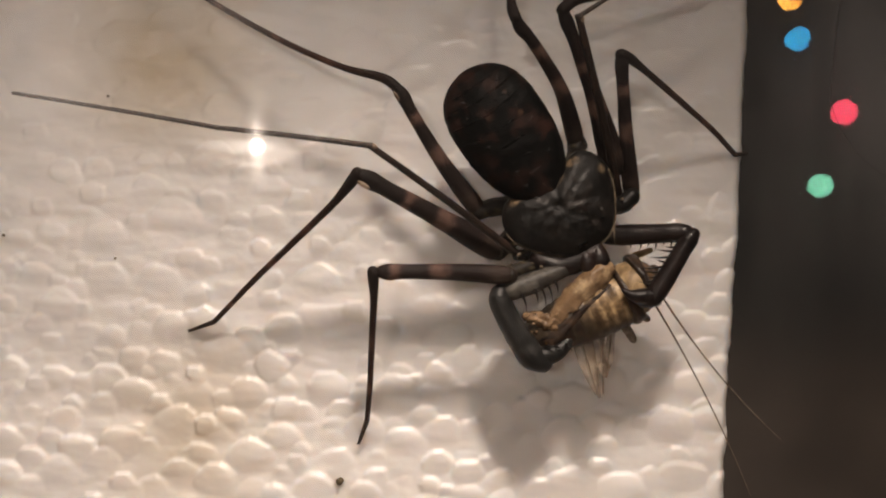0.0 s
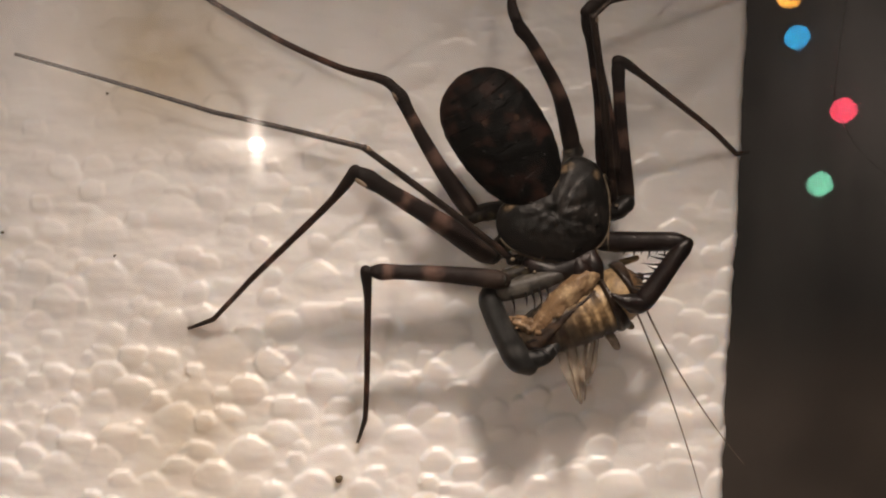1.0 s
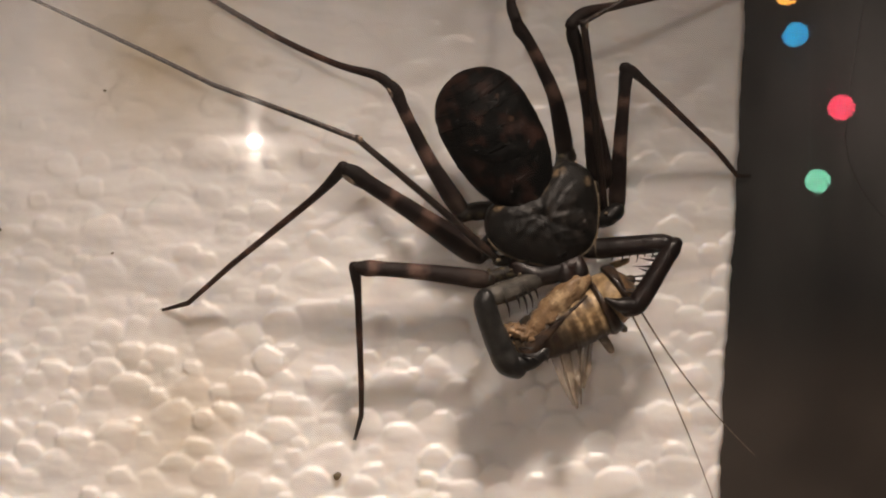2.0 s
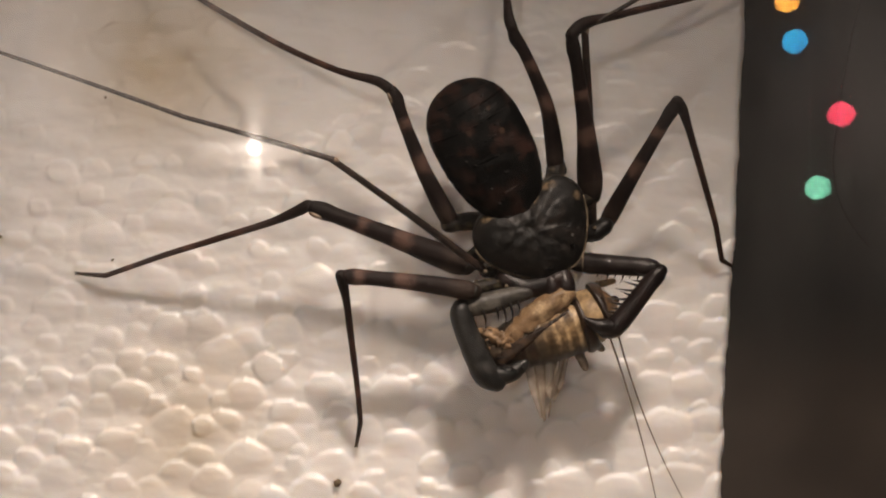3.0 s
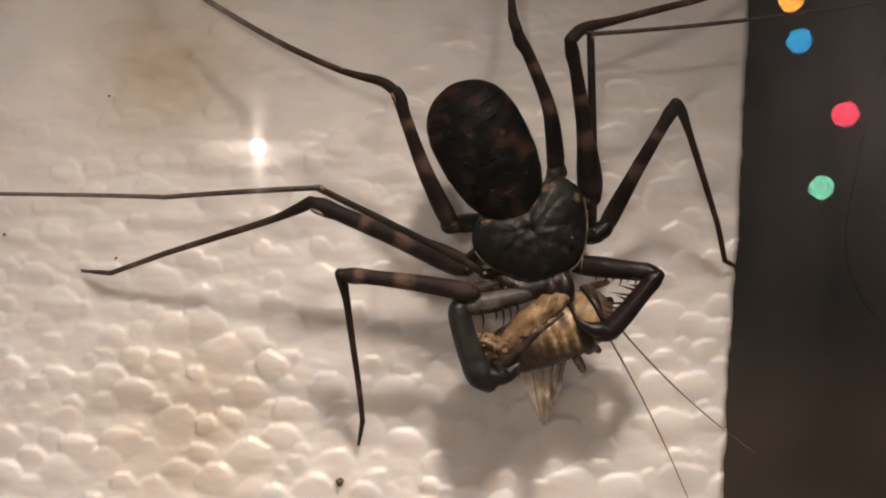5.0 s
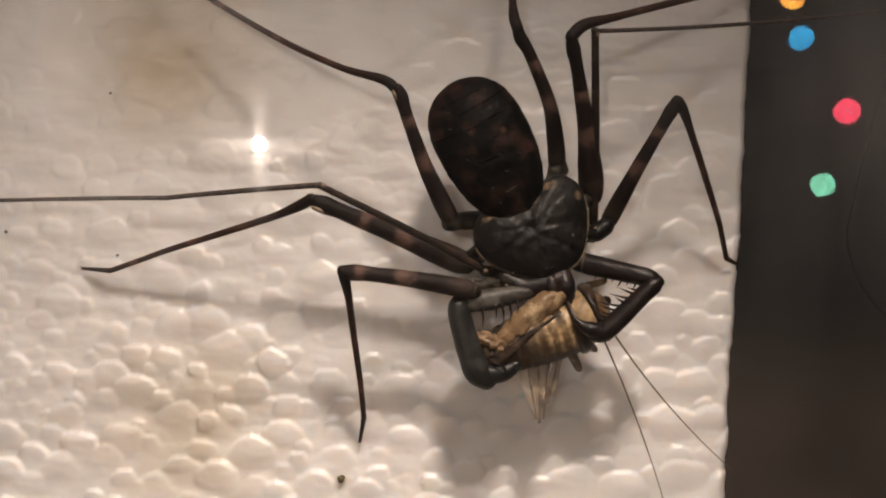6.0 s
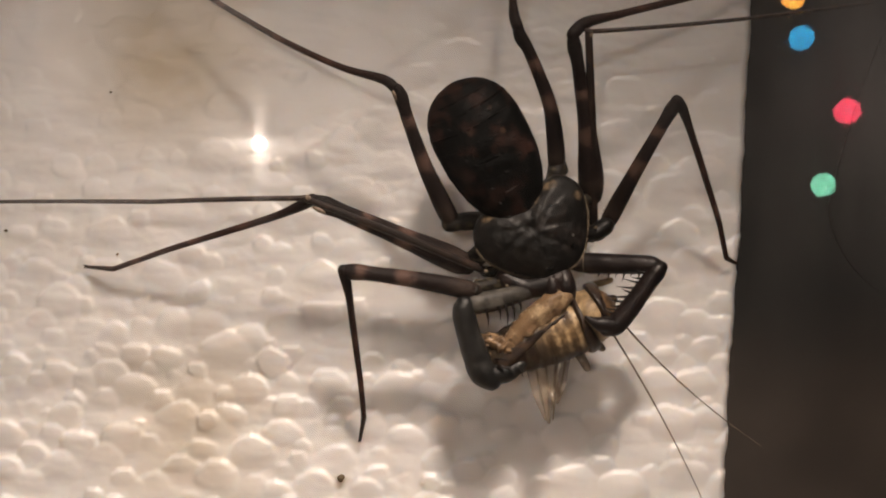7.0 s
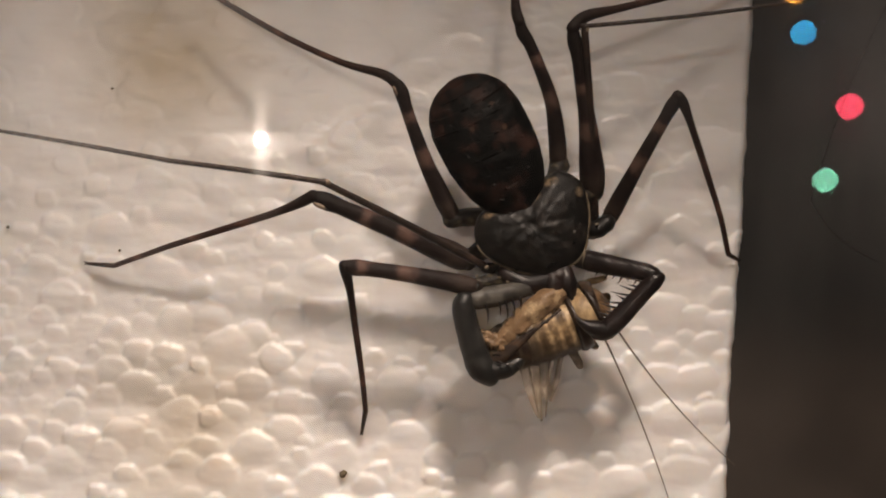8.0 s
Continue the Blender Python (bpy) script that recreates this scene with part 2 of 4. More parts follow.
def glow(name, color, strength, grain=0.0):
    m, t, b = nodes_of(name)
    e = t.nodes.new("ShaderNodeEmission")
    e.inputs["Strength"].default_value = strength
    if grain:
        g = ramp(t, noisy(t, coords(t), grain, 2.0), [(0.46, tuple(c * 0.4 for c in color)), (0.55, color)])
        t.links.new(g, e.inputs["Color"])
    else:
        e.inputs["Color"].default_value = (*color, 1)
    t.links.new(e.outputs[0], t.nodes["Material Output"].inputs["Surface"])
    return m


def glass_material():
    """Clear pane with sharp faint reflections, a thin patchy film and two added haze patches."""
    m, t, b = nodes_of("clear_glass")
    clear, gloss, mix, fres = [t.nodes.new(n) for n in ("ShaderNodeBsdfTransparent", "ShaderNodeBsdfGlossy", "ShaderNodeMixShader", "ShaderNodeFresnel")]
    gloss.inputs["Roughness"].default_value = 0.0
    fres.inputs["IOR"].default_value = 1.5
    t.links.new(fres.outputs[0], mix.inputs[0])
    t.links.new(clear.outputs[0], mix.inputs[1])
    t.links.new(gloss.outputs[0], mix.inputs[2])
    film, coat = t.nodes.new("ShaderNodeBsdfDiffuse"), t.nodes.new("ShaderNodeMixShader")
    film.inputs["Color"].default_value = (0.85, 0.85, 0.86, 1)
    mp = t.nodes.new("ShaderNodeMapping")
    mp.inputs["Scale"].default_value = (1.0, 1.0, 0.5)
    t.links.new(coords(t), mp.inputs[0])
    # haze patch painted into the film to lighten the panel's upper right
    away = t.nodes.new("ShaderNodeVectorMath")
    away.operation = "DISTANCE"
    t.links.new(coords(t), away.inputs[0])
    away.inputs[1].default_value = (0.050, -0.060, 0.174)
    right_haze = ramp(t, away.outputs["Value"], [(0.008, (0.7, 0.7, 0.7)), (0.034, (0.06, 0.06, 0.06))])
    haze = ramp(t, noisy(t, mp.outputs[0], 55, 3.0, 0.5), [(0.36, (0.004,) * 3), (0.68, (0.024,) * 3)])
    # second painted haze patch, brightening the upper left of the board
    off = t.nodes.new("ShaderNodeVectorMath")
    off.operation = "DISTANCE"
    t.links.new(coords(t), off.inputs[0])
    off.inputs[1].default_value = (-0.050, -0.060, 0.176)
    left_haze = ramp(t, off.outputs["Value"], [(0.006, (1.0, 1.0, 1.0)), (0.036, (0, 0, 0))])
    haze_patches = mixed(t, 1.0, mixed(t, 1.0, left_haze, (2.7, 2.7, 2.7), "MULTIPLY"), right_haze, "ADD")
    t.links.new(mixed(t, 1.0, haze, haze_patches, "MULTIPLY"), coat.inputs[0])
    # two faint blurred sheens, upright and level, added to imitate star-shaped lens flare
    around = t.nodes.new("ShaderNodeTangent")
    around.direction_type, around.axis = "RADIAL", "Z"
    under = mix.outputs[0]
    for turn, share, blur in ((0.0, 0.0013, 0.085), (0.25, 0.0012, 0.085)):
        star_sheen, lay = t.nodes.new("ShaderNodeBsdfAnisotropic"), t.nodes.new("ShaderNodeMixShader")
        star_sheen.inputs["Roughness"].default_value = blur
        star_sheen.inputs["Anisotropy"].default_value = 0.6
        star_sheen.inputs["Rotation"].default_value = turn
        t.links.new(around.outputs[0], star_sheen.inputs["Tangent"])
        lay.inputs[0].default_value = share
        t.links.new(under, lay.inputs[1])
        t.links.new(star_sheen.outputs[0], lay.inputs[2])
        under = lay.outputs[0]
    t.links.new(under, coat.inputs[1])
    t.links.new(film.outputs[0], coat.inputs[2])
    t.links.new(coat.outputs[0], t.nodes["Material Output"].inputs["Surface"])
    return m


mat_glass = glass_material()


def wing_material():
    m, t, b = nodes_of("wing_membrane")
    v = coords(t)
    t.links.new(ramp(t, noisy(t, v, 700, 3.0), [(0.38, (0.22, 0.16, 0.11)), (0.68, (0.70, 0.60, 0.46))]), b.inputs["Base Color"])
    b.inputs["Roughness"].default_value = 0.22
    b.inputs["Transmission Weight"].default_value = 0.35
    b.inputs["Alpha"].default_value = 0.36
    return m


mat_wing = wing_material()


# ---- building helpers ----
def finish(bm, name, smooth=True):
    bmesh.ops.recalc_face_normals(bm, faces=bm.faces)
    me = bpy.data.meshes.new(name)
    bm.to_mesh(me)
    bm.free()
    if smooth:
        for p in me.polygons:
            p.use_smooth = True
    return me


def part(name, bm, material, parent, label="", smooth=True):
    me = finish(bm, name, smooth)
    me.materials.append(material)
    ob = new(name, me)
    ob.parent = parent
    if label:
        tagged(ob, label)
    return ob


def mesh_thing(name, bm, material, label, category, kind="", smooth=True):
    me = finish(bm, name, smooth)
    me.materials.append(material)
    return tagged(new(name, me), label, category, kind=kind)


def box(bm, lo, hi):
    m = Matrix.Translation([(a + b) / 2 for a, b in zip(lo, hi)]) @ Matrix.Diagonal([b - a for a, b in zip(lo, hi)] + [1])
    bmesh.ops.create_cube(bm, size=1.0, matrix=m)
    return bm


def loft(bm, spine, n=14, up=Vector((0, 0, 1)), rough=0.0):
    """Skin along spine rows of (centre, half width, half height); rounded ends. Metres."""
    rings = []
    for i, (c, w, h) in enumerate(spine):
        c = Vector(c)
        a = Vector(spine[max(0, i - 1)][0])
        b = Vector(spine[min(len(spine) - 1, i + 1)][0])
        x = (b - a).normalized()
        y = up.cross(x).normalized()
        z = x.cross(y)
        ring = []
        for k in range(n):
            t = 2 * math.pi * k / n
            j = 1 + rough * noise.noise(c * 900 + Vector((math.cos(t), math.sin(t), i)) * 1.7)
            ring.append(bm.verts.new(c + y * (math.cos(t) * w * j) + z * (math.sin(t) * h * j)))
        rings.append(ring)
    for r, s in zip(rings, rings[1:]):
        for k in range(n):
            bm.faces.new((r[k], r[(k + 1) % n], s[(k + 1) % n], s[k]))
    bm.faces.new(rings[0][::-1])
    bm.faces.new(rings[-1])
    return bm


def capped(points):
    """Adds small closing rows so that the ends of a loft are round."""
    (c0, w0, h0), (c1, w1, h1) = points[0], points[-1]
    d0 = (Vector(points[1][0]) - Vector(c0)).normalized()
    d1 = (Vector(points[-2][0]) - Vector(c1)).normalized()
    start = [(Vector(c0) - d0 * w0 * a, w0 * b, h0 * b) for a, b in ((0.92, 0.35), (0.6, 0.78))]
    end = [(Vector(c1) - d1 * w1 * a, w1 * b, h1 * b) for a, b in ((0.6, 0.78), (0.92, 0.35))]
    return start + list(points) + end


def mm(*v):
    return Vector(v) / 1000


def tube(rows, n=12, rough=0.0, cap=True):
    """rows of x, y, z, half width, half height in millimetres, smoothed a little along the way."""
    fine = []
    for i in range(len(rows) - 1):
        p = [np.array(rows[max(0, min(len(rows) - 1, i + k))], float) for k in (-1, 0, 1, 2)]
        for u in (0, 0.25, 0.5, 0.75):
            q = 0.5 * (2 * p[1] + (p[2] - p[0]) * u + (2 * p[0] - 5 * p[1] + 4 * p[2] - p[3]) * u * u + (3 * p[1] - p[0] - 3 * p[2] + p[3]) * u ** 3)
            fine.append(q)
    fine.append(np.array(rows[-1], float))
    pts = [(mm(*q[:3]), max(0.00005, q[3] / 1000), max(0.00005, q[4] / 1000)) for q in fine]
    return loft(bmesh.new(), capped(pts) if cap else pts, n, rough=rough)


def ball(bm, c, r, seg=12):
    m = Matrix.Translation(mm(*c)) @ Matrix.Diagonal((r[0] / 1000, r[1] / 1000, r[2] / 1000, 1))
    bmesh.ops.create_uvsphere(bm, u_segments=seg, v_segments=max(6, seg // 2 + 2), radius=1.0, matrix=m)
    return bm


# ---- the setting ----
def build_room():
    """A plain closed room round the tank, and the table under it."""
    X, Y0, Y1, Z0, Z1, w = 1.1, -1.7, 0.6, -0.75, 1.55, 0.05
    for name, lo, hi in (("wall_north", (-X, Y1, Z0), (X, Y1 + w, Z1)), ("wall_south", (-X, Y0 - w, Z0), (X, Y0, Z1)),
                         ("wall_east", (X, Y0 - w, Z0), (X + w, Y1 + w, Z1)), ("wall_west", (-X - w, Y0 - w, Z0), (-X, Y1 + w, Z1)),
                         ("ceiling", (-X - w, Y0 - w, Z1), (X + w, Y1 + w, Z1 + w)), ("floor", (-X - w, Y0 - w, Z0 - w), (X + w, Y1 + w, Z0))):
        kind = "wall" if "wall" in name else name
        mesh_thing(name, box(bmesh.new(), lo, hi), mat_wood if name == "floor" else mat_wall,
                   "plain " + kind + " of a dim warm room", kind, "structure", smooth=False)
    mesh_thing("table", box(bmesh.new(), (-0.5, -0.25, -0.04), (0.5, 0.35, 0.0)), mat_wood, "brown wooden table top under the tank", "table", "structure", smooth=False)


def build_tank():
    bm = bmesh.new()
    box(bm, (-0.22, 0.0062, 0.0), (0.22, 0.0102, 0.30))
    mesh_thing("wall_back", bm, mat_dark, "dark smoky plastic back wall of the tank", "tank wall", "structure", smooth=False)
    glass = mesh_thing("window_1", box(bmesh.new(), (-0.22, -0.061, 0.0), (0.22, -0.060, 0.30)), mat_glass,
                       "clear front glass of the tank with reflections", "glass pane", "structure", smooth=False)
    glass.visible_shadow = False


def board_edge(z):
    """The board's slightly slanted, torn edge: x in millimetres at the height z."""
    x = 51.3 + (z - 137.0) * 0.0425 + (1.1 if z > 150 else 0.55 * max(0.0, min(1.0, (z - 129) / 4)) * (z > 129)) * 0.6
    return x + 0.45 * noise.noise(Vector((z * 0.12, 3.1, 0))) + 0.22 * noise.noise(Vector((z * 0.5, 7.7, 0)))


def build_board():
    """Expanded polystyrene: a sheet whose face is a field of swollen beads, pressed flat towards the top."""
    rng = random.Random(5)
    beads = [(353, 520, 22), (478, 529, 19), (105, 548, 42), (446, 606, 29), (506, 583, 33), (242, 637, 27), (296, 647, 30), (105, 672, 33),
             (191, 672, 37), (25, 657, 30), (440, 701, 38), (318, 752, 40), (115, 746, 30), (60, 816, 28), (140, 803, 38), (583, 695, 40),
             (503, 784, 40), (446, 816, 45), (560, 873, 40), (10, 841, 30), (217, 790, 40), (800, 600, 38), (705, 705, 46), (1230, 690, 40)]
    placed = [((x - 788) / 10, 150 + (437 - y) / 10, r / 10, rng.uniform(0.0, 0.35)) for x, y, r in beads]
    for k in range(9000):
        x, z, r = rng.uniform(-92, 58), rng.uniform(92, 208), rng.choice((rng.uniform(1.5, 2.8), rng.uniform(2.6, 5.4), rng.uniform(3.4, 6.2)))
        if all((x - a) ** 2 + (z - b) ** 2 > (0.6 * (r + c)) ** 2 for a, b, c, _ in placed):
            placed.append((x, z, r, rng.gauss(-0.30, 0.30) + (0.6 if rng.random() < 0.08 else 0)))
    xs = np.concatenate([np.linspace(-200, -93, 30), np.linspace(-92, 51.3, 400)])
    zs = np.concatenate([np.linspace(0, 92, 24), np.linspace(93, 207, 320), np.linspace(208, 300, 24)])
    gx, gz = np.meshgrid(xs, zs)
    edge = np.array([board_edge(z) for z in zs])
    gx = gx + (edge - 51.3)[:, None] * np.clip((gx - 30) / 21.3, 0, 1)
    hgt = np.full(gx.shape, -0.75)
    warp_x, warp_z = [np.array([[0.8 * noise.noise(Vector((x * 0.26, z * 0.26, k))) for x in xs] for z in zs]) for k in (11.0, 23.0)]
    for bx, bz, r, p in placed:
        i0, i1 = np.searchsorted(zs, (bz - r, bz + r))
        j0, j1 = np.searchsorted(xs, (bx - r - 3, bx + r + 3))
        sx, sz = gx[i0:i1, j0:j1], gz[i0:i1, j0:j1]
        wx, wz = warp_x[i0:i1, j0:j1], warp_z[i0:i1, j0:j1]
        d2 = (sx + wx - bx) ** 2 + (sz + wz - bz) ** 2
        flat = 0.24
        dome = np.where(d2 < r * r, p + flat * (np.sqrt(np.maximum(r * r - d2, 0)) - r) + 0.1 + 0.30 * (sz - bz), -9)
        hgt[i0:i1, j0:j1] = np.maximum(hgt[i0:i1, j0:j1], dome)
    # pressed flat above, open below
    limit = np.interp(gz, [0, 135, 158, 190, 300], [1.2, 1.1, 0.4, 0.16, 0.14])
    depth = np.interp(gz, [0, 140, 165, 195, 300], [-0.5, -0.45, -0.25, -0.12, -0.12])
    hgt = np.where(hgt > 0, limit * np.tanh(hgt / limit), depth * np.tanh(hgt / depth))
    wave = np.array([[0.3 * noise.noise(Vector((x * 0.10, z * 0.26, 1.0))) + 0.10 * noise.noise(Vector((x * 0.25, z * 0.8, 5.0))) + 0.05 * noise.noise(Vector((x * 0.7, z * 1.5, 8.0))) + 0.025 * noise.noise(Vector((x * 1.6, z * 2.6, 3.0))) for x in xs] for z in zs])
    hgt = hgt * np.interp(gz, [0, 125, 150, 180, 300], [1.0, 0.95, 0.58, 0.40, 0.40]) + wave
    round_off = np.clip(1 - (edge[:, None] - gx) / 1.6, 0, 1)
    hgt = hgt - 1.6 * round_off ** 2
    ny, nx = gx.shape
    front = np.stack([gx, -hgt, gz], -1).reshape(-1, 3) / 1000
    back = np.stack([gx, np.full(gx.shape, 5.8), gz], -1).reshape(-1, 3) / 1000
    idx = np.arange(ny * nx).reshape(ny, nx)
    a, b, c, d = idx[:-1, :-1], idx[:-1, 1:], idx[1:, 1:], idx[1:, :-1]
    faces = np.stack([a, b, c, d], -1).reshape(-1, 4).tolist()
    rim = np.concatenate([idx[0, :], idx[1:, -1], idx[-1, -2::-1], idx[-2:0:-1, 0]])
    verts = np.concatenate([front, back[rim]])
    base = ny * nx
    n = len(rim)
    for k in range(n):
        q = (k + 1) % n
        faces.append([int(rim[q]), int(rim[k]), base + k, base + q])
    faces.append([base + k for k in range(n)])
    me = bpy.data.meshes.new("polystyrene_board")
    me.from_pydata(verts.tolist(), [], faces)
    for p in me.polygons:
        p.use_smooth = True
    me.polygons[len(me.polygons) - 1].use_smooth = False
    me.materials.append(mat_foam)
    tagged(new("polystyrene_board", me), "white beaded polystyrene sheet with yellowish stains on the tank's back wall", "foam board", kind="structure")


build_room()
build_tank()
build_board()


def crumb(x, z, r, seed):
    rng = random.Random(seed)
    bm = bmesh.new()
    bmesh.ops.create_icosphere(bm, subdivisions=2, radius=r / 1000)
    for v in bm.verts:
        v.co *= 0.75 + 0.6 * noise.noise(v.co * 2600 + Vector((seed, 0, 0)))
        v.co.x *= rng.uniform(1.0, 1.15)
    ob = mesh_thing("dirt_crumb", bm, mat_crumb, "tiny dark dirt crumb stuck on the foam", "dirt crumb")
    ob.location = mm(x, -0.5, z)
    tagged(ob, group="crumbs on the foam")


for k, (x, z, r) in enumerate(((-18.2, 109.1, 0.85), (-57.8, 148.4, 0.35), (-77.6, 152.5, 0.4), (-59.1, 177.0, 0.3))):
    crumb(x, z, r, k)


# ---- lamps of the room that show as reflections in the glass ----
def fairy_light(name, x, y, z, r, color, strength, label, grain, hung=True):
    root = tagged(new(name), label, "light bulb", "lights reflected in the glass")
    root.location = (x, y, z)
    bm = bmesh.new()
    bmesh.ops.create_uvsphere(bm, u_segments=40, v_segments=22, radius=r)
    for v in bm.verts:
        if v.co.y < -0.5 * r:
            v.co.y *= 1.25
    part("bulb", bm, glow(name + "_glow", color, strength, grain), root)
    cap = bmesh.new()
    bmesh.ops.create_cone(cap, cap_ends=True, segments=16, radius1=r * 0.45, radius2=r * 0.55, depth=r,
                          matrix=Matrix.Translation((0, -r * 1.5, 0)) @ Matrix.Rotation(radians(90), 4, "X"))
    part("socket", cap, mat_dark, root)
    cord = bmesh.new()
    if hung:
        top = 1.55 - z
        bmesh.ops.create_cone(cord, cap_ends=True, segments=8, radius1=0.0012, radius2=0.0012, depth=top - r * 0.4,
                              matrix=Matrix.Translation((0, -r * 1.7, r * 0.4 + (top - r * 0.4) / 2)))
        part("cord", cord, mat_dark, root, "thin black cord from the ceiling")
    else:
        # a straight arm from the wall behind it
        a, b = Vector((0, -r * 1.8, 0)), Vector((x * 0.35, -1.7 - y, (z - 0.15) * 0.35))
        loft(cord, [(a, 0.0018, 0.0018), (b, 0.0018, 0.0018)], 8)
        part("arm", cord, mat_dark, root, "thin black arm from the wall")


def behind(px, py, far):
    """Where a lamp hangs that the front glass mirrors at the given place of the board plane (mm)."""
    kx, kz = px / 168.0, (py - 150) / 168.0
    run = 0.108 + far
    return kx * run, -0.060 - far, 0.15 + kz * run


build_lights = ((61.3, 194.4, 2.1, (1.0, 0.42, 0.06), 24, "orange"), (62.7, 187.1, 2.1, (0.02, 0.30, 0.56), 21, "blue"),
                (70.9, 174.2, 2.2, (1.0, 0.06, 0.12), 20, "red"), (66.7, 161.2, 2.1, (0.26, 0.80, 0.50), 16, "green"))
for px, pz, pr, col, power, word in build_lights:
    x, y, z = behind(px, pz, 0.55)
    fairy_light("fairy_light", x, y, z, pr / 168 * 0.66, col, power, "round glowing " + word + " fairy light bulb", 460)
x, y, z = behind(-32.9, 168.1, 0.9)
fairy_light("wall_lamp", x, y, z, 0.0060, (1.0, 0.83, 0.70), 2900, "bright warm white lamp bulb", 0, False)

# the lamp's pale shade rim, lit by its bulb
rim_pts = [(-105, -10), (-55, -25), (0, -28), (65, -12), (125, 26), (165, 70)]
lamp_top = [o for o in scene.objects if o.name == "wall_lamp"][0]
part("shade_rim", tube([(a * 0.6, -9, b * 0.6, 2.0, w * 2.2) for (a, b), w in zip(rim_pts, (0.8, 2.2, 3.2, 3.0, 2.2, 0.8))], 10), mat_rim_white, lamp_top, "pale curved rim of the lamp shade")


# ---- the whip spider ----
def turn2(x, z, deg):
    c, s = math.cos(radians(deg)), math.sin(radians(deg))
    return x * c - z * s, x * s + z * c


def segment_matrix(a, b):
    """Pose of a limb segment: x from joint a to joint b, z away from the board. Millimetres in, metres out."""
    a, b = Vector(a) / 1000, Vector(b) / 1000
    x = (b - a).normalized()
    y = Vector((0, -1, 0)).cross(x).normalized()
    z = x.cross(y)
    m = Matrix((x, y, z)).transposed().to_4x4()
    m.translation = a
    return m


def spine_cone(length, r, bend=0.15):
    return tube([(0, 0, 0, r, r), (0, length * 0.5, 0, r * 0.6, r * 0.6), (length * bend, length, 0, r * 0.12, r * 0.12)], 8)


spider = tagged(new("whip_spider"), "dark brown whip spider with banded legs clinging to the foam", "whip spider")


def carapace():
    """Broad kidney-shaped shield with a domed, furrowed back."""
    outline = [(-9.3, -1.5), (-8.4, -3.4), (-6.4, -5.1), (-3.2, -6.5), (0.4, -7.3), (2.6, -7.7), (4.6, -6.7), (6.4, -5.6), (8.0, -4.1), (8.8, -1.8),
               (9.1, 1.4), (9.0, 3.8), (8.2, 7.0), (6.6, 8.7), (4.1, 9.6), (2.3, 8.6), (0.0, 6.6), (-2.5, 5.2), (-5.5, 3.9), (-8.2, 2.8), (-9.3, 0.9)]
    pts = [Vector((*turn2(x, z, 6.3), 0)) for x, z in outline]
    n = 72
    ring = []
    for k in range(n):
        f = k * len(pts) / n
        i = int(f)
        u = f - i
        p = [pts[(i + j) % len(pts)] for j in (-1, 0, 1, 2)]
        ring.append(0.5 * (2 * p[1] + (p[2] - p[0]) * u + (2 * p[0] - 5 * p[1] + 4 * p[2] - p[3]) * u * u + (3 * p[1] - p[0] - 3 * p[2] + p[3]) * u ** 3))
    fx, fz = turn2(0.455, -0.89, 6.3)
    bm = bmesh.new()

    def lift(x, z, r):
        along, across = x * fx + z * fz, x * fz - z * fx
        dome = 3.3 * max(0.0, 1 - r ** 2.2) ** 0.7
        # furrows running out from a pit behind the middle, deepest half way
        out = math.hypot(along + 1.0, across)
        way = math.atan2(abs(across), along + 1.0)
        bed = math.exp(-((r - 0.5) / 0.32) ** 2)
        furrow = sum(-deep * math.exp(-((way - a) * out / 0.42) ** 2) * bed for a, deep in ((0.0, 0.14), (0.62, 0.20), (1.25, 0.24), (1.9, 0.20), (2.6, 0.12)))
        fovea = -0.5 * math.exp(-((along + 1.0) ** 2 * 0.6 + across ** 2 * 2.0))
        grain = 0.22 * noise.noise(Vector((x * 0.7, z * 0.7, 2))) * (1 - r) * 1.6 + 0.12 * noise.noise(Vector((x * 1.7, z * 1.7, 9))) + 0.05 * noise.noise(Vector((x * 3.6, z * 3.6, 4)))
        return dome + furrow + fovea + grain

    rings = []
    for j in range(1, 25):
        r = j / 24
        rings.append([bm.verts.new(mm(q.x * r, -lift(q.x * r, q.y * r, r), q.y * r)) for q in ring])
    mid = bm.verts.new(mm(0, -lift(0, 0, 0), 0))
    under = [bm.verts.new(mm(q.x * 0.93, 1.3, q.y * 0.93)) for q in ring]
    for k in range(n):
        bm.faces.new((mid, rings[0][k], rings[0][(k + 1) % n]))
    for r, s in zip(rings + [], rings[1:] + [under]):
        for k in range(n):
            bm.faces.new((r[k], r[(k + 1) % n], s[(k + 1) % n], s[k]))
    bm.faces.new(under)
    shield = part("carapace", bm, mat_carapace, spider, "dull black furrowed shield with pale front rim")
    # pale rim along the front edge
    rim = [(q.x * 1.0, -0.15, q.y * 1.0, 0.13, 0.18) for q in ring[2:42]]
    part("rim", tube(rim[::2], 6), mat_rim, shield, "thin pale tan rim")
    for ax, ac, r in ((6.3, 0.45, 0.5), (6.3, -0.45, 0.5), (4.4, 5.2, 0.34), (4.6, -4.8, 0.34)):
        x, z = ax * fx + ac * fz, ax * fz - ac * fx
        part("eye", ball(bmesh.new(), (x, -1.6 if r > 0.4 else -2.0, z), (r, r, r)), mat_eye, shield, "tiny shiny black eye")
    return shield


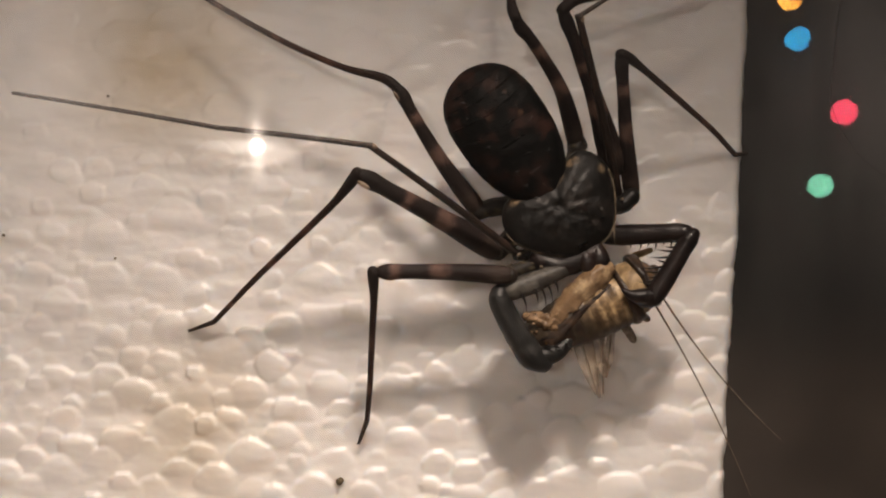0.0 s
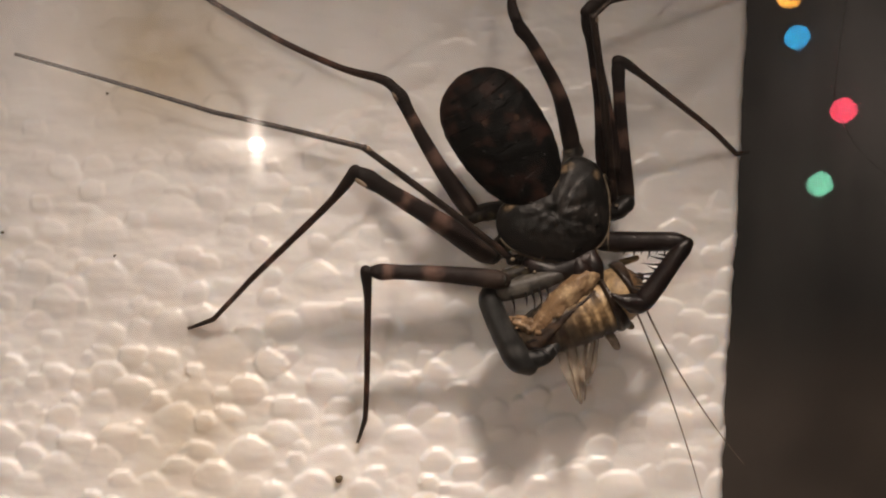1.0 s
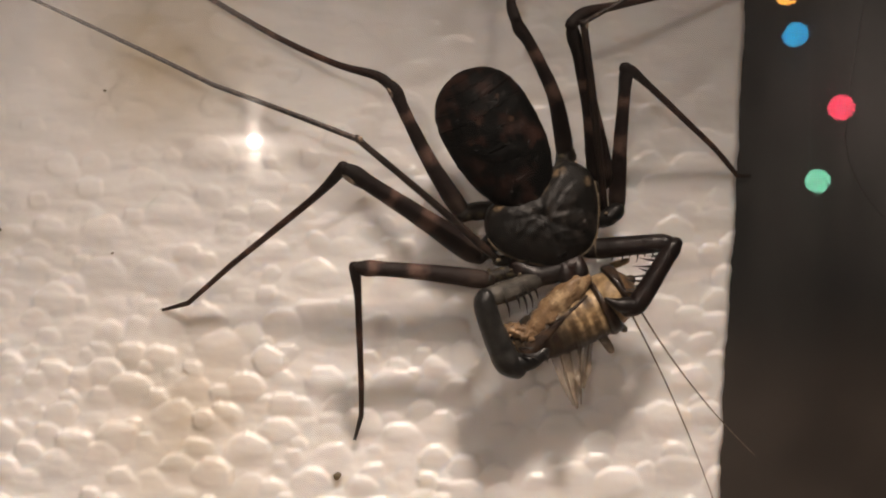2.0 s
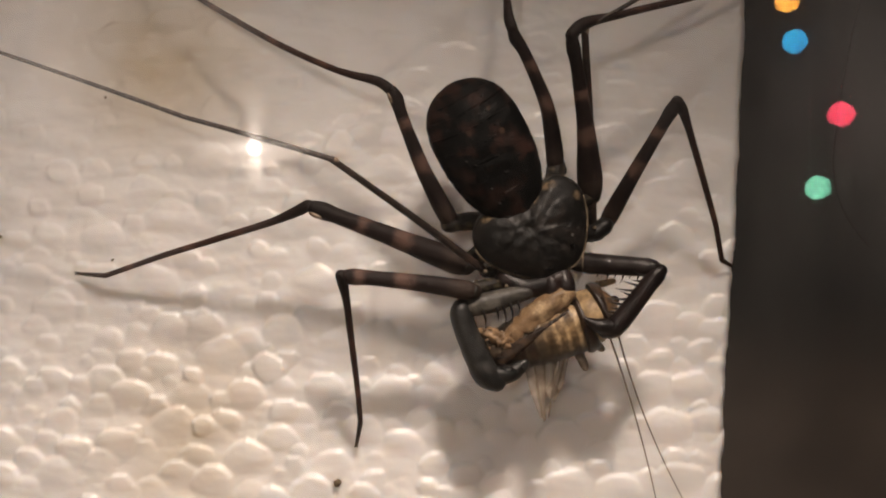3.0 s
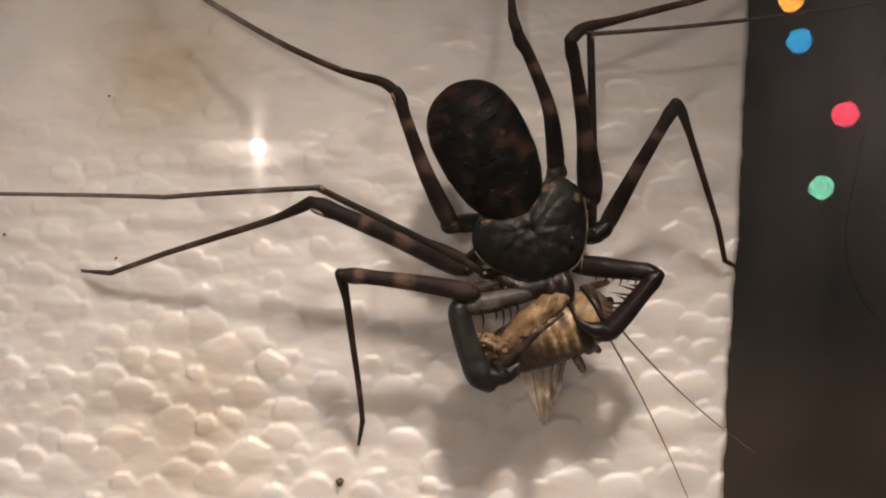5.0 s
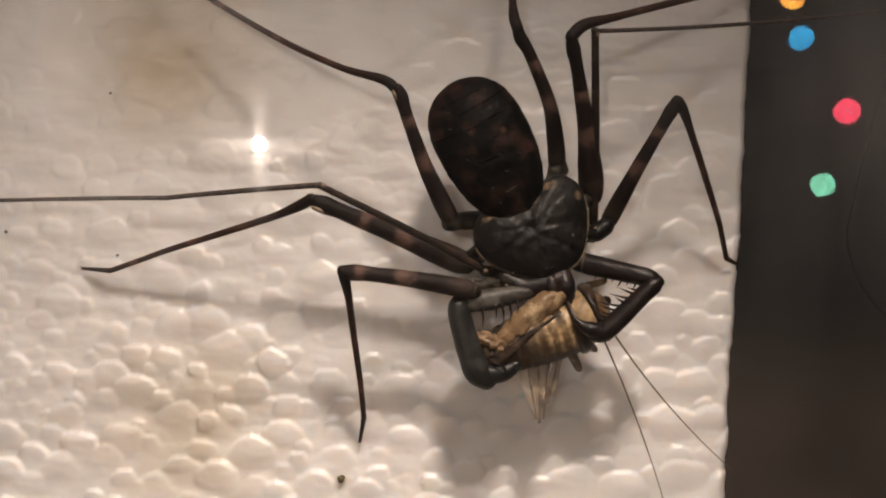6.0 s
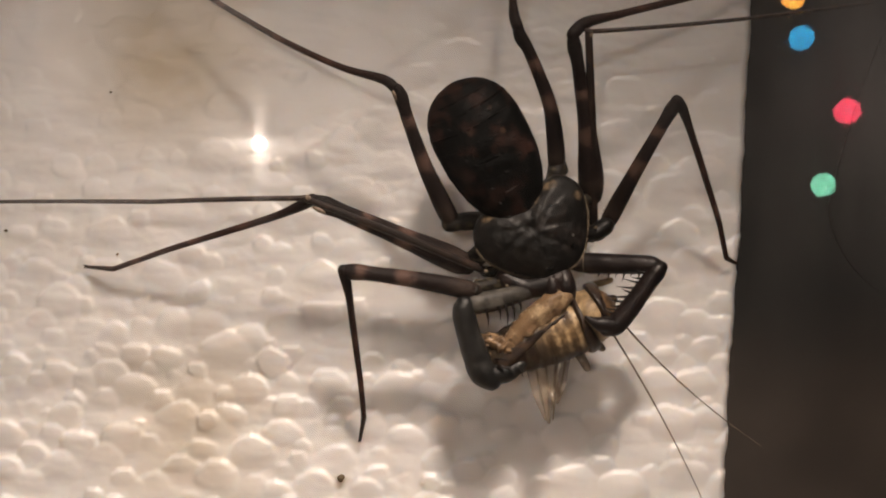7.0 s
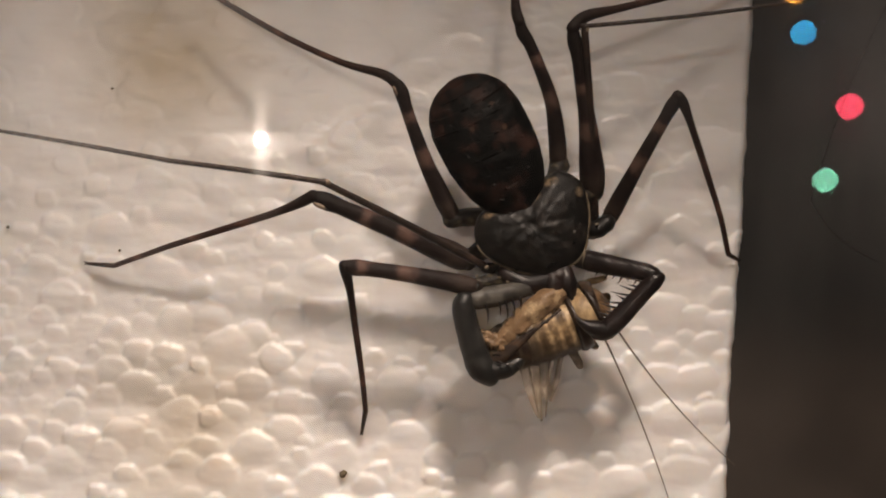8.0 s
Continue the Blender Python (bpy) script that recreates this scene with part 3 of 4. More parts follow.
def abdomen():
    """Flattened oval hind body: a core under overlapping back plates."""
    cx, cz = turn2(-6.95, 13.2, 6.3)
    fx, fz = turn2(0.475, -0.88, 6.3)
    length, width, high = 12.5, 7.65, 4.3

    def prof(s):
        # s from 0 (tail) to 1 (waist)
        return max(0.02, (1 - abs(2 * s - 1) ** 2.2)) ** 0.5 * (1 - 0.1 * (2 * s - 1))

    def shell(s0, s1, grow, n=40, steps=7, lip=0.0):
        bm = bmesh.new()
        rows = []
        for i in range(steps + 1):
            s = s0 + (s1 - s0) * i / steps
            w = prof(s)
            g = grow + lip * (1 - i / steps) ** 2
            along = (2 * s - 1) * length
            row = []
            for k in range(n):
                t = 2 * math.pi * k / n
                ac = math.cos(t) * (width * w * (1 + 0.02 * noise.noise(Vector((along * 0.8, math.cos(t), 4)))) + g)
                up = math.sin(t) * (high * w * (1.0 if math.sin(t) > 0 else 0.6) + g)
                dent = 0.12 * math.exp(-((abs(ac) - width * w * 0.42) / 0.6) ** 2) * math.exp(-((i / steps - 0.45) / 0.16) ** 2) if math.sin(t) > 0 and lip else 0
                up -= dent
                al = along - 1.3 * (ac / width) ** 2 * (1 if lip or grow else 0)
                row.append(bm.verts.new(mm(al * fx + ac * fz, -up + 0.28 * noise.noise(Vector((along, ac, 0)) * 0.55), al * fz - ac * fx)))
            rows.append(row)
        for r, q in zip(rows, rows[1:]):
            for k in range(n):
                bm.faces.new((r[k], r[(k + 1) % n], q[(k + 1) % n], q[k]))
        bm.faces.new(rows[0][::-1])
        bm.faces.new(rows[-1])
        return bm

    core = part("abdomen", shell(0.0, 1.0, 0.0, 44, 40), mat_abdomen, spider, "flattened oval blackish abdomen with reddish blotches")
    core.location = mm(cx, -0.6, cz - 0.2)
    cuts = [0.012, 0.06, 0.13, 0.22, 0.325, 0.44, 0.555, 0.67, 0.78, 0.88, 0.975]
    for a, b in zip(cuts, cuts[1:]):
        part("back_plate", shell(a - 0.004, b + 0.012, 0.003, 44, 7, 0.001), mat_abdomen, core)
    # pairs of worn shiny pits along the plates
    fleck = random.Random(3)
    for a, b in zip(cuts[2:], cuts[3:]):
        s = (a + b) / 2
        for side in (-1, 1):
            if fleck.random() < 0.75:
                ac = side * prof(s) * width * fleck.uniform(0.35, 0.62)
                al = (2 * s - 1) * length
                up = high * prof(s) * math.sqrt(max(0, 1 - (ac / (width * prof(s))) ** 2)) + 0.08
                bm = ball(bmesh.new(), (0, 0, 0), (0.34, 0.10, 0.13), 10)
                q = part("pit", bm, mat_palp, core, "small worn greyish pit")
                q.matrix_basis = pose((al * fx + ac * fz) / 1000, -up / 1000, (al * fz - ac * fx) / 1000, 0, -28 + 20 * side, 0)
    # waist
    bm = tube([(-3.4, 2.2, 8.0, 3.2, 1.6), (-2.0, 2.2, 4.0, 4.2, 1.8)], 14)
    part("waist", bm, mat_carapace, spider)


def leg_base(name, rows, material=mat_moss, label="knobbly greenish-brown hip joint"):
    return part(name, tube(rows, 12, 0.12), material, spider, label)


def femur(length, w0, w1, bow=0.0, bare=False):
    """Thick upper leg: narrow hip, swollen base, slow taper, knob at the knee."""
    L = length
    f = part("femur", tube([(0.2, 0, 0, w0 * 0.8, w0 * 0.76), (L * 0.05, 0, 0, w0 * 0.96, w0 * 0.9), (L * 0.16, bow * 0.4, 0, w0, w0 * 0.92),
                            (L * 0.45, bow, 0.2, w0 * 0.4 + w1 * 0.6, (w0 * 0.4 + w1 * 0.6) * 0.9), (L * 0.8, bow * 0.5, 0.2, w1, w1 * 0.92),
                            (L * 0.93, 0, 0, w1 * 1.12, w1 * 1.05), (L * 0.99, 0, 0, w1 * 0.85, w1 * 0.85)], 16, 0.05), mat_leg, spider)
    if bare:
        part("joint_membrane", ball(bmesh.new(), (L * 0.955, w1 * 0.82, w1 * 0.2), (w1 * 1.0, w1 * 0.36, w1 * 0.75)), mat_pale, f, "pale grey-tan knee joint skin")
    part("hip_ring", ball(bmesh.new(), (0.1, 0, 0.2), (w0 * 0.45, w0 * 0.72, w0 * 0.72)), mat_moss, f, "greenish-yellow hip ring")
    return f


def shin(length, w0, w1, bends, foot=0.86):
    """Thin lower leg with its slight bends, and the slender foot at its end."""
    L = length

    def at(u):
        y = float(np.interp(u, [b[0] for b in bends], [b[1] for b in bends]))
        return (u * L, y, 0, w0 + (w1 - w0) * u ** 0.7, w0 + (w1 - w0) * u ** 0.7)

    us = [0, 0.05, 0.15, 0.3, 0.45, 0.6, 0.72, foot - 0.03, foot]
    rows = [at(u) for u in us]
    rows[0] = (0, 0, 0, w0 * 1.4, w0 * 1.4)
    rows[1] = (*rows[1][:3], w0 * 1.28, w0 * 1.28)
    t = part("tibia", tube(rows, 12, 0.04), mat_shin, spider)
    end = [at(u) for u in (foot, (1 + foot) / 2, 0.985)]
    end = [(a, b, c, d * (1.05 - 0.2 * i), e * (1.05 - 0.2 * i)) for i, (a, b, c, d, e) in enumerate(end)]
    tarsus = part("tarsus", tube(end, 10), mat_tarsus, t, "brown slender foot")
    for s in (-1, 1):
        claw = part("claw", tube([(L * 0.985, 0, 0, 0.14, 0.14), (L * 1.0, s * 0.25, -0.1, 0.1, 0.1), (L * 1.008, s * 0.35, -0.35, 0.03, 0.03)], 6), mat_spine, t)
    return t


carapace()
abdomen()
# hip joints: carapace edge to leg base
leg_base("hip_joint", [(-2.2, 1.8, -8.0, 1.0, 1.0), (-5.0, 1.2, -8.8, 1.15, 1.1), (-8.0, 0.0, -9.9, 1.2, 1.2)])
leg_base("hip_joint", [(-7.0, 2.8, -3.5, 1.8, 1.6), (-9.7, 5.4, -6.3, 1.7, 1.6)])
leg_base("hip_joint", [(-7.4, 2.8, 1.2, 2.1, 1.7), (-10.8, 3.6, 0.8, 1.7, 1.5), (-13.2, 3.6, 0.1, 1.5, 1.4)])
leg_base("hip_joint", [(2.6, 2.8, 7.4, 1.9, 1.7), (3.2, 4.5, 9.6, 1.5, 1.5), (3.7, 6.0, 11.4, 1.75, 1.7)])
leg_base("hip_joint", [(6.6, 2.6, 5.5, 1.8, 1.7), (8.4, 4.0, 6.5, 1.4, 1.4), (9.7, 5.0, 7.6, 1.85, 1.7)])
leg_base("hip_joint", [(7.6, 2.6, 0.8, 1.5, 1.5), (9.6, 3.8, 0.9, 1.25, 1.25), (11.0, 4.6, 1.4, 1.6, 1.5), (12.5, 5.0, 2.7, 1.6, 1.5)], mat_carapace, "dark jointed hip with pale ring")
leg_base("hip_joint", [(-3.0, 2.5, -6.6, 1.0, 1.0), (-6.6, 2.0, -7.1, 0.9, 0.9)])
for x, y, z, r in ((-6.6, -0.8, -6.9, 0.45), (-3.0, -0.4, -8.9, 0.42), (-4.4, 0.2, -8.3, 0.36), (-7.9, 0.6, -8.6, 0.4), (9.4, 3.0, 2.3, 0.45), (10.6, 2.8, 2.2, 0.4)):
    part("tubercle", ball(bmesh.new(), (x, y, z), (r * 0.9, r * 0.6, r * 0.7), 10), mat_rim, spider, "tiny pale yellowish knob")
leg_base("mouth_base", [(-3.5, 1.2, -7.6, 1.5, 1.6), (0.5, 0.8, -8.8, 1.8, 1.8), (5.5, 0.2, -6.8, 1.7, 1.8)], mat_fang, "dark glossy mouth parts")
for x0, z0, x1, z1 in ((3.6, -6.6, 5.4, -10.4), (5.7, -5.9, 7.4, -9.8)):
    fang = part("chelicera", tube([(x0, 0.6, z0, 1.4, 1.5), ((x0 + x1) / 2, -0.3, (z0 + z1) / 2, 1.5, 1.6), (x1, 0.2, z1, 0.9, 1.0)], 14), mat_fang, spider, "glossy dark brown jaw")
    part("fang", tube([(x1, -0.6, z1, 0.35, 0.35), (x1 + 0.5, -0.4, z1 - 1.2, 0.2, 0.2), (x1 + 0.3, 0.2, z1 - 2.0, 0.06, 0.06)], 8), mat_spine, fang)

leg_pairs = {}
leg_pairs["L2"] = (femur(20.9, 1.55, 1.2, -0.3), shin(36.0, 0.68, 0.42, [(0, 0), (0.12, 0.5), (0.65, 1.15), (0.84, 1.15), (1, 0)], 0.84))
leg_pairs["L3"] = (femur(27.2, 2.1, 1.3, -0.1, True), shin(46.9, 0.7, 0.42, [(0, 0), (0.1, 0.9), (0.3, 1.1), (0.6, 1.3), (0.87, 1.9), (1, 0)], 0.87))
leg_pairs["L4"] = (femur(24.2, 1.55, 1.0, 0.6, True), shin(69.1, 0.62, 0.36, [(0, 0), (0.03, -0.9), (0.08, 0.0), (0.17, 1.5), (0.34, 2.5), (0.57, 2.5), (1, 0)], 0.9))
leg_pairs["R4"] = (femur(25.0, 1.5, 0.95, -1.5), shin(39.5, 0.68, 0.4, [(0, 0), (0.06, 0.5), (0.3, 0.6), (1, 0)], 0.88))
leg_pairs["R3"] = (femur(28.1, 2.1, 1.0, -0.4), shin(60.7, 0.72, 0.42, [(0, 0), (0.04, 1.1), (0.16, 0.5), (0.45, -0.9), (1, 0)], 0.9))
leg_pairs["R2"] = (femur(24.2, 1.45, 1.0, 0.2), shin(35.6, 0.68, 0.42, [(0, 0), (0.06, 0.5), (0.3, 0.2), (0.7, -0.5), (0.92, -1.6), (1, 0)], 0.92))


def whip_femur(length, w0, w1):
    f = part("whip_femur", tube([(0, 0, 0, w0, w0), (length * 0.5, -0.2, 0, (w0 + w1) / 2, (w0 + w1) / 2), (length * 0.96, 0, 0, w1, w1), (length, 0, 0, w1 * 1.15, w1 * 1.15)], 12), mat_whip_thigh, spider)
    part("joint_membrane", ball(bmesh.new(), (length * 0.985, -0.2, 0.1), (0.6, 0.5, 0.5)), mat_pale, f, "pale knee joint skin")
    return f


def flagellum(length, w0, w1, bow, skin=mat_whip):
    """Whip: a thin many-ringed feeler, gently bowed."""
    rows = []
    steps = max(6, int(length / 6))
    for i in range(steps + 1):
        u = i / steps
        w = w0 + (w1 - w0) * u
        rows.append((u * length, bow * 4 * u * (1 - u), 0, w, w))
    return part("flagellum", tube(rows, 8), skin, spider, "thin dark many-ringed whip feeler")


WHIPS = {"LWF": whip_femur(32.1, 0.68, 0.5), "LW1": flagellum(22.8, 0.44, 0.36, -0.1), "LW2": flagellum(29.5, 0.36, 0.26, -0.1),
         "RWF": whip_femur(32.7, 0.8, 0.58), "RW1": flagellum(44.0, 0.36, 0.25, -0.5),
         "TIP1": flagellum(43.5, 0.20, 0.18, 1.2, mat_spine), "TIP2": flagellum(16.4, 0.18, 0.10, -1.6, mat_spine)}


def palps():
    """The two grasping arms, armed with spines on the inner side."""
    lf = part("palp_femur", tube([(-1.5, 0, 0, 1.2, 1.3), (1.2, 0, 0, 1.5, 1.5), (5, 0.1, 0, 1.75, 1.6), (8.0, 0, 0, 1.6, 1.4), (9.0, 0, -0.3, 1.3, 1.1)], 16, 0.08), mat_palp_grey, spider, "grey upper arm with black spines")
    for x, l in ((0.8, 1.7), (2.1, 2.8), (3.3, 3.2), (4.4, 2.0), (6.6, 2.8)):
        s = part("spine", spine_cone(l, 0.26), mat_spine, lf)
        s.matrix_basis = pose(x / 1000, 0.0012, 0.0012, 8, 0, 0)
    lt = part("palp_tibia", tube([(-0.1, -0.2, 0, 1.7, 1.6), (0.9, -0.7, 0, 1.85, 1.8), (4, -1.0, 0, 1.95, 1.9), (8, -1.0, 0, 2.1, 2.0), (11.2, -0.8, 0, 2.2, 2.0), (12.8, 0.1, 0, 1.7, 1.6)], 18, 0.06), mat_palp, spider, "slate-black swollen grasping forearm")
    part("palp_hand", tube([(11.8, 0.4, -0.2, 1.5, 1.5), (12.6, 2.5, -0.4, 1.5, 1.4), (12.2, 5.0, -0.6, 1.1, 1.0), (11.2, 6.6, -0.8, 0.5, 0.5)], 14, 0.06), mat_palp, lt, "black curved hand gripping the prey")
    for x, y, l, a in ((10.6, 2.0, 2.2, -30), (11.4, 3.4, 1.8, -60), (9.4, 1.8, 2.2, -10), (11.9, 5.0, 1.6, -80)):
        s = part("spine", spine_cone(l, 0.24), mat_spine, lt)
        s.matrix_basis = pose(x / 1000, y / 1000, 0.0011, 25, 0, a)
    rf = part("palp_femur", tube([(-1.5, 0, 0, 1.4, 1.4), (1, 0, 0, 1.7, 1.6), (5, 0.0, 0, 1.6, 1.5), (9.8, 0.05, 0, 1.5, 1.4), (11.4, -0.1, -0.1, 1.3, 1.25)], 16, 0.08), mat_palp_dark, spider, "dark grasping upper arm with a pale ring")
    part("pale_ring", ball(bmesh.new(), (0.2, 0, 0.1), (0.35, 1.62, 1.62), 16), mat_rim, rf, "pale ring")
    for x, l in ((2.6, 1.0), (4.2, 1.5), (5.4, 0.9), (6.6, 1.6), (7.8, 0.8), (9.0, 1.2)):
        s = part("spine", spine_cone(l, 0.22), mat_spine, rf)
        s.matrix_basis = pose(x / 1000, -0.0012, 0.0003, 20, 0, 180)
    rt = part("palp_tibia", tube([(0.3, 0.2, 0, 1.1, 1.1), (1.2, 0.1, 0, 1.4, 1.35), (4, 0.0, 0, 1.45, 1.45), (8.4, 0, 0, 1.6, 1.5), (11.8, -0.2, 0, 1.65, 1.5), (13.2, -1.0, 0, 1.2, 1.2)], 16, 0.05), mat_palp_dark, spider, "black grasping forearm with long spines")
    part("palp_hand", tube([(12.1, -0.6, 0.2, 1.4, 1.4), (13.0, -2.2, 0.5, 1.25, 1.3), (13.4, -3.5, 0.6, 0.8, 0.8), (13.5, -4.8, 0.6, 0.3, 0.3)], 12, 0.06), mat_palp_dark, rt, "black hooked hand")
    for x, l, a in ((1.6, 1.3, 196), (2.4, 1.9, 201), (3.4, 1.6, 212), (4.2, 2.6, 205), (5.2, 3.2, 214), (6.2, 1.8, 198), (6.9, 3.9, 217), (8.0, 3.0, 208), (8.8, 1.8, 215), (9.5, 2.4, 212), (10.3, 2.4, 200)):
        s = part("spine", spine_cone(l, 0.24, 0.05), mat_spine, rt)
        s.matrix_basis = pose(x / 1000, -0.0011, 0.0002, 0, 0, a)
    return (lf, lt), (rf, rt)


grasping = palps()

# ---- the prey: a cricket held in the grasping arms ----
cricket = tagged(new("cricket"), "half-eaten tan cricket with dark bands gripped by the whip spider", "cricket")


def prey():
    def loc(x, y):
        """Millimetres from a place in the camera's view, which the held body is laid to fit."""
        a, b = turn2(x * 0.0944, -y * 0.0944, 3.9)
        return a, b

    def at(px, py):
        return loc(px - 988, py - 640)

    ax, az = at(872, 634)
    bx, bz = at(1022, 574)
    deg = math.degrees(math.atan2(bz - az, bx - ax))
    span = math.hypot(bx - ax, bz - az)
    frame_m = pose(ax / 1000, 0, az / 1000, 0, -deg, 0)

    def body_loft(rows, name, mat, label="", rough=0.03, parent=cricket, cap=True):
        ob = part(name, tube(rows, 28, rough, cap), mat, parent, label)
        ob.matrix_basis = frame_m
        return ob

    # dark inner body, then the pale overlapping rings
    core = body_loft([(-0.4, 0, 0.2, 2.6, 2.4), (3, 0, 0.0, 3.9, 3.6), (8, 0, -0.1, 4.5, 4.2), (span, 0, 0.2, 4.5, 4.2), (span + 3, 0, 0.7, 3.9, 3.7)], "abdomen", mat_prey_dark, "dark inner abdomen")
    cuts = np.linspace(1.2, span - 0.4, 8)
    for i, (a, b) in enumerate(zip(cuts, cuts[1:])):
        u = (a + b) / 2 / span
        r = 3.05 + 1.75 * min(1, u * 1.6) ** 0.7
        ring = part("body_ring", tube([(a + 0.2, 0, 0, r * 0.985, r * 0.98), (a + 0.6, 0, 0, r * 1.0, r), ((a + b) / 2, 0, 0, r * 1.01, r * 1.005), (b + 0.1, 0, 0, r * 1.0, r * 0.99)], 30, 0.035), mat_prey_rings, core)
    s = span
    collar = body_loft([(s + 0.0, 0, 0.1, 4.9, 4.8), (s + 0.35, 0, 0.1, 5.35, 5.25), (s + 1.0, 0, 0.1, 5.35, 5.25), (s + 1.3, 0, 0.15, 4.9, 4.8)], "collar", mat_prey_dark, "blackish collar band", cap=False)
    body_loft([(s + 0.7, 0, 0.3, 4.5, 4.4), (s + 2.2, 0, 0.5, 4.75, 4.6), (s + 3.9, 0, 0.8, 4.5, 4.3)], "thorax", mat_prey, "tan shield with brown blotches", cap=False)
    body_loft([(s + 3.7, 0, 0.85, 4.6, 4.5), (s + 4.1, 0, 0.9, 5.0, 4.9), (s + 4.6, 0, 1.0, 4.95, 4.85), (s + 4.8, 0, 1.0, 4.3, 4.2)], "collar", mat_prey_dark, "blackish collar band", cap=False)
    body_loft([(s + 4.5, 0, 1.1, 4.0, 3.9), (s + 5.0, 0, 1.2, 3.8, 3.7), (s + 5.6, 0, 1.4, 3.2, 3.1), (s + 6.4, 0, 1.6, 2.0, 2.0), (s + 6.8, 0, 1.7, 0.9, 0.9)], "head", mat_prey_brown, "brown rounded head with tan marks")
    # the swollen spotted hind thigh folded along the upper side, torn open at its end
    pts = [at(*q) for q in ((897, 607), (911, 594), (930, 576), (952, 555), (974, 537), (996, 523))]
    bm = tube([(x, -3.0, z, w, h) for (x, z), w, h in zip(pts, (1.0, 1.3, 1.6, 1.8, 1.8, 1.4), (1.2, 1.6, 1.9, 2.1, 2.0, 1.5))], 40, 0.34)
    part("hind_thigh", bm, mat_club, cricket, "tan spotted swollen hind thigh")
    pts = [at(*q) for q in ((852, 594), (868, 598), (884, 604), (898, 610))]
    bm = tube([(x, -2.6, z, w, h) for (x, z), w, h in zip(pts, (0.5, 1.0, 1.6, 1.8), (0.6, 1.0, 1.3, 1.3))], 28, 0.6)
    flesh = part("flesh", bm, mat_flesh, cricket, "torn moist orange flesh")
    rng = random.Random(8)
    for k in range(26):
        px, py = rng.uniform(856, 912), rng.uniform(588, 622)
        x, z = at(px, py)
        r = rng.uniform(0.12, 0.3)
        bit = bmesh.new()
        ball(bit, (0, 0, 0), (r * 1.8, r, r * 0.8), 10)
        for v in bit.verts:
            v.co *= 1 + 0.6 * noise.noise(v.co * 1500 + Vector((k, 0, 0)))
        ob = part("shred", bit, mat_flesh, flesh)
        ob.matrix_basis = pose(x / 1000, rng.uniform(-0.0042, -0.0026), z / 1000, 0, rng.uniform(0, 180), 0)
    # dark seam between thigh and rings
    pts = [at(*q) for q in ((885, 640), (908, 624), (940, 597), (970, 573), (998, 550))]
    part("stripe", tube([(x, y, z, 0.3, w) for (x, z), y, w in zip(pts, (-3.35, -3.9, -4.4, -4.3, -3.75), (1.3, 0.95, 0.6, 0.35, 0.2))], 14, 0.55), mat_prey_dark, cricket, "dark brown seam")
    # folded translucent wings
    for (x0, y0), (x1, y1), w, h in (((950, 650), (968, 738), 1.7, -0.6), ((968, 645), (974, 746), 1.8, 0.4), ((986, 638), (980, 738), 1.6, -0.2), ((1004, 632), (988, 712), 1.2, 0.9)):
        a, b = at(x0, y0), at(x1, y1)
        m = ((a[0] * 0.45 + b[0] * 0.55), (a[1] * 0.45 + b[1] * 0.55))
        wing = part("wing", tube([(a[0], h, a[1], 0.25, w), (m[0], h - 0.4, m[1], 0.22, w * 0.75), (b[0], h, b[1], 0.15, 0.4)], 12), mat_wing, cricket, "pale see-through folded wing")
        part("wing_vein", tube([(a[0], h - 0.3, a[1], 0.16, 0.14), (m[0], h - 0.65, m[1], 0.13, 0.12), (b[0], h - 0.2, b[1], 0.08, 0.08)], 6), mat_feeler, wing)
    # stumps of legs
    for (x0, y0), (x1, y1), w in (((1040, 594), (1064, 614), 0.75), ((1018, 612), (1038, 648), 0.8), ((1052, 504), (1078, 496), 0.58)):
        a, b = at(x0, y0), at(x1, y1)
        part("leg_stump", tube([(a[0], 0.5, a[1], w, w), ((a[0] + b[0]) / 2, -0.8, (a[1] + b[1]) / 2, w * 0.95, w), (b[0], -0.6, b[1], w * 0.8, w * 0.8)], 10, 0.08), mat_prey if w < 0.6 else mat_feeler, cricket, "brownish broken leg stump")


prey()


def feeler(length, bow):
    rows = [(u * length, bow * 4 * u * (1 - u), 0, 0.16 - 0.09 * u, 0.16 - 0.09 * u) for u in np.linspace(-0.13, 1, 10)]
    f = part("antenna", tube(rows, 6), mat_feeler, cricket, "long thread-thin brown antenna")
    return f


FEELERS = (feeler(36.0, 0.7), feeler(31.0, -0.9))


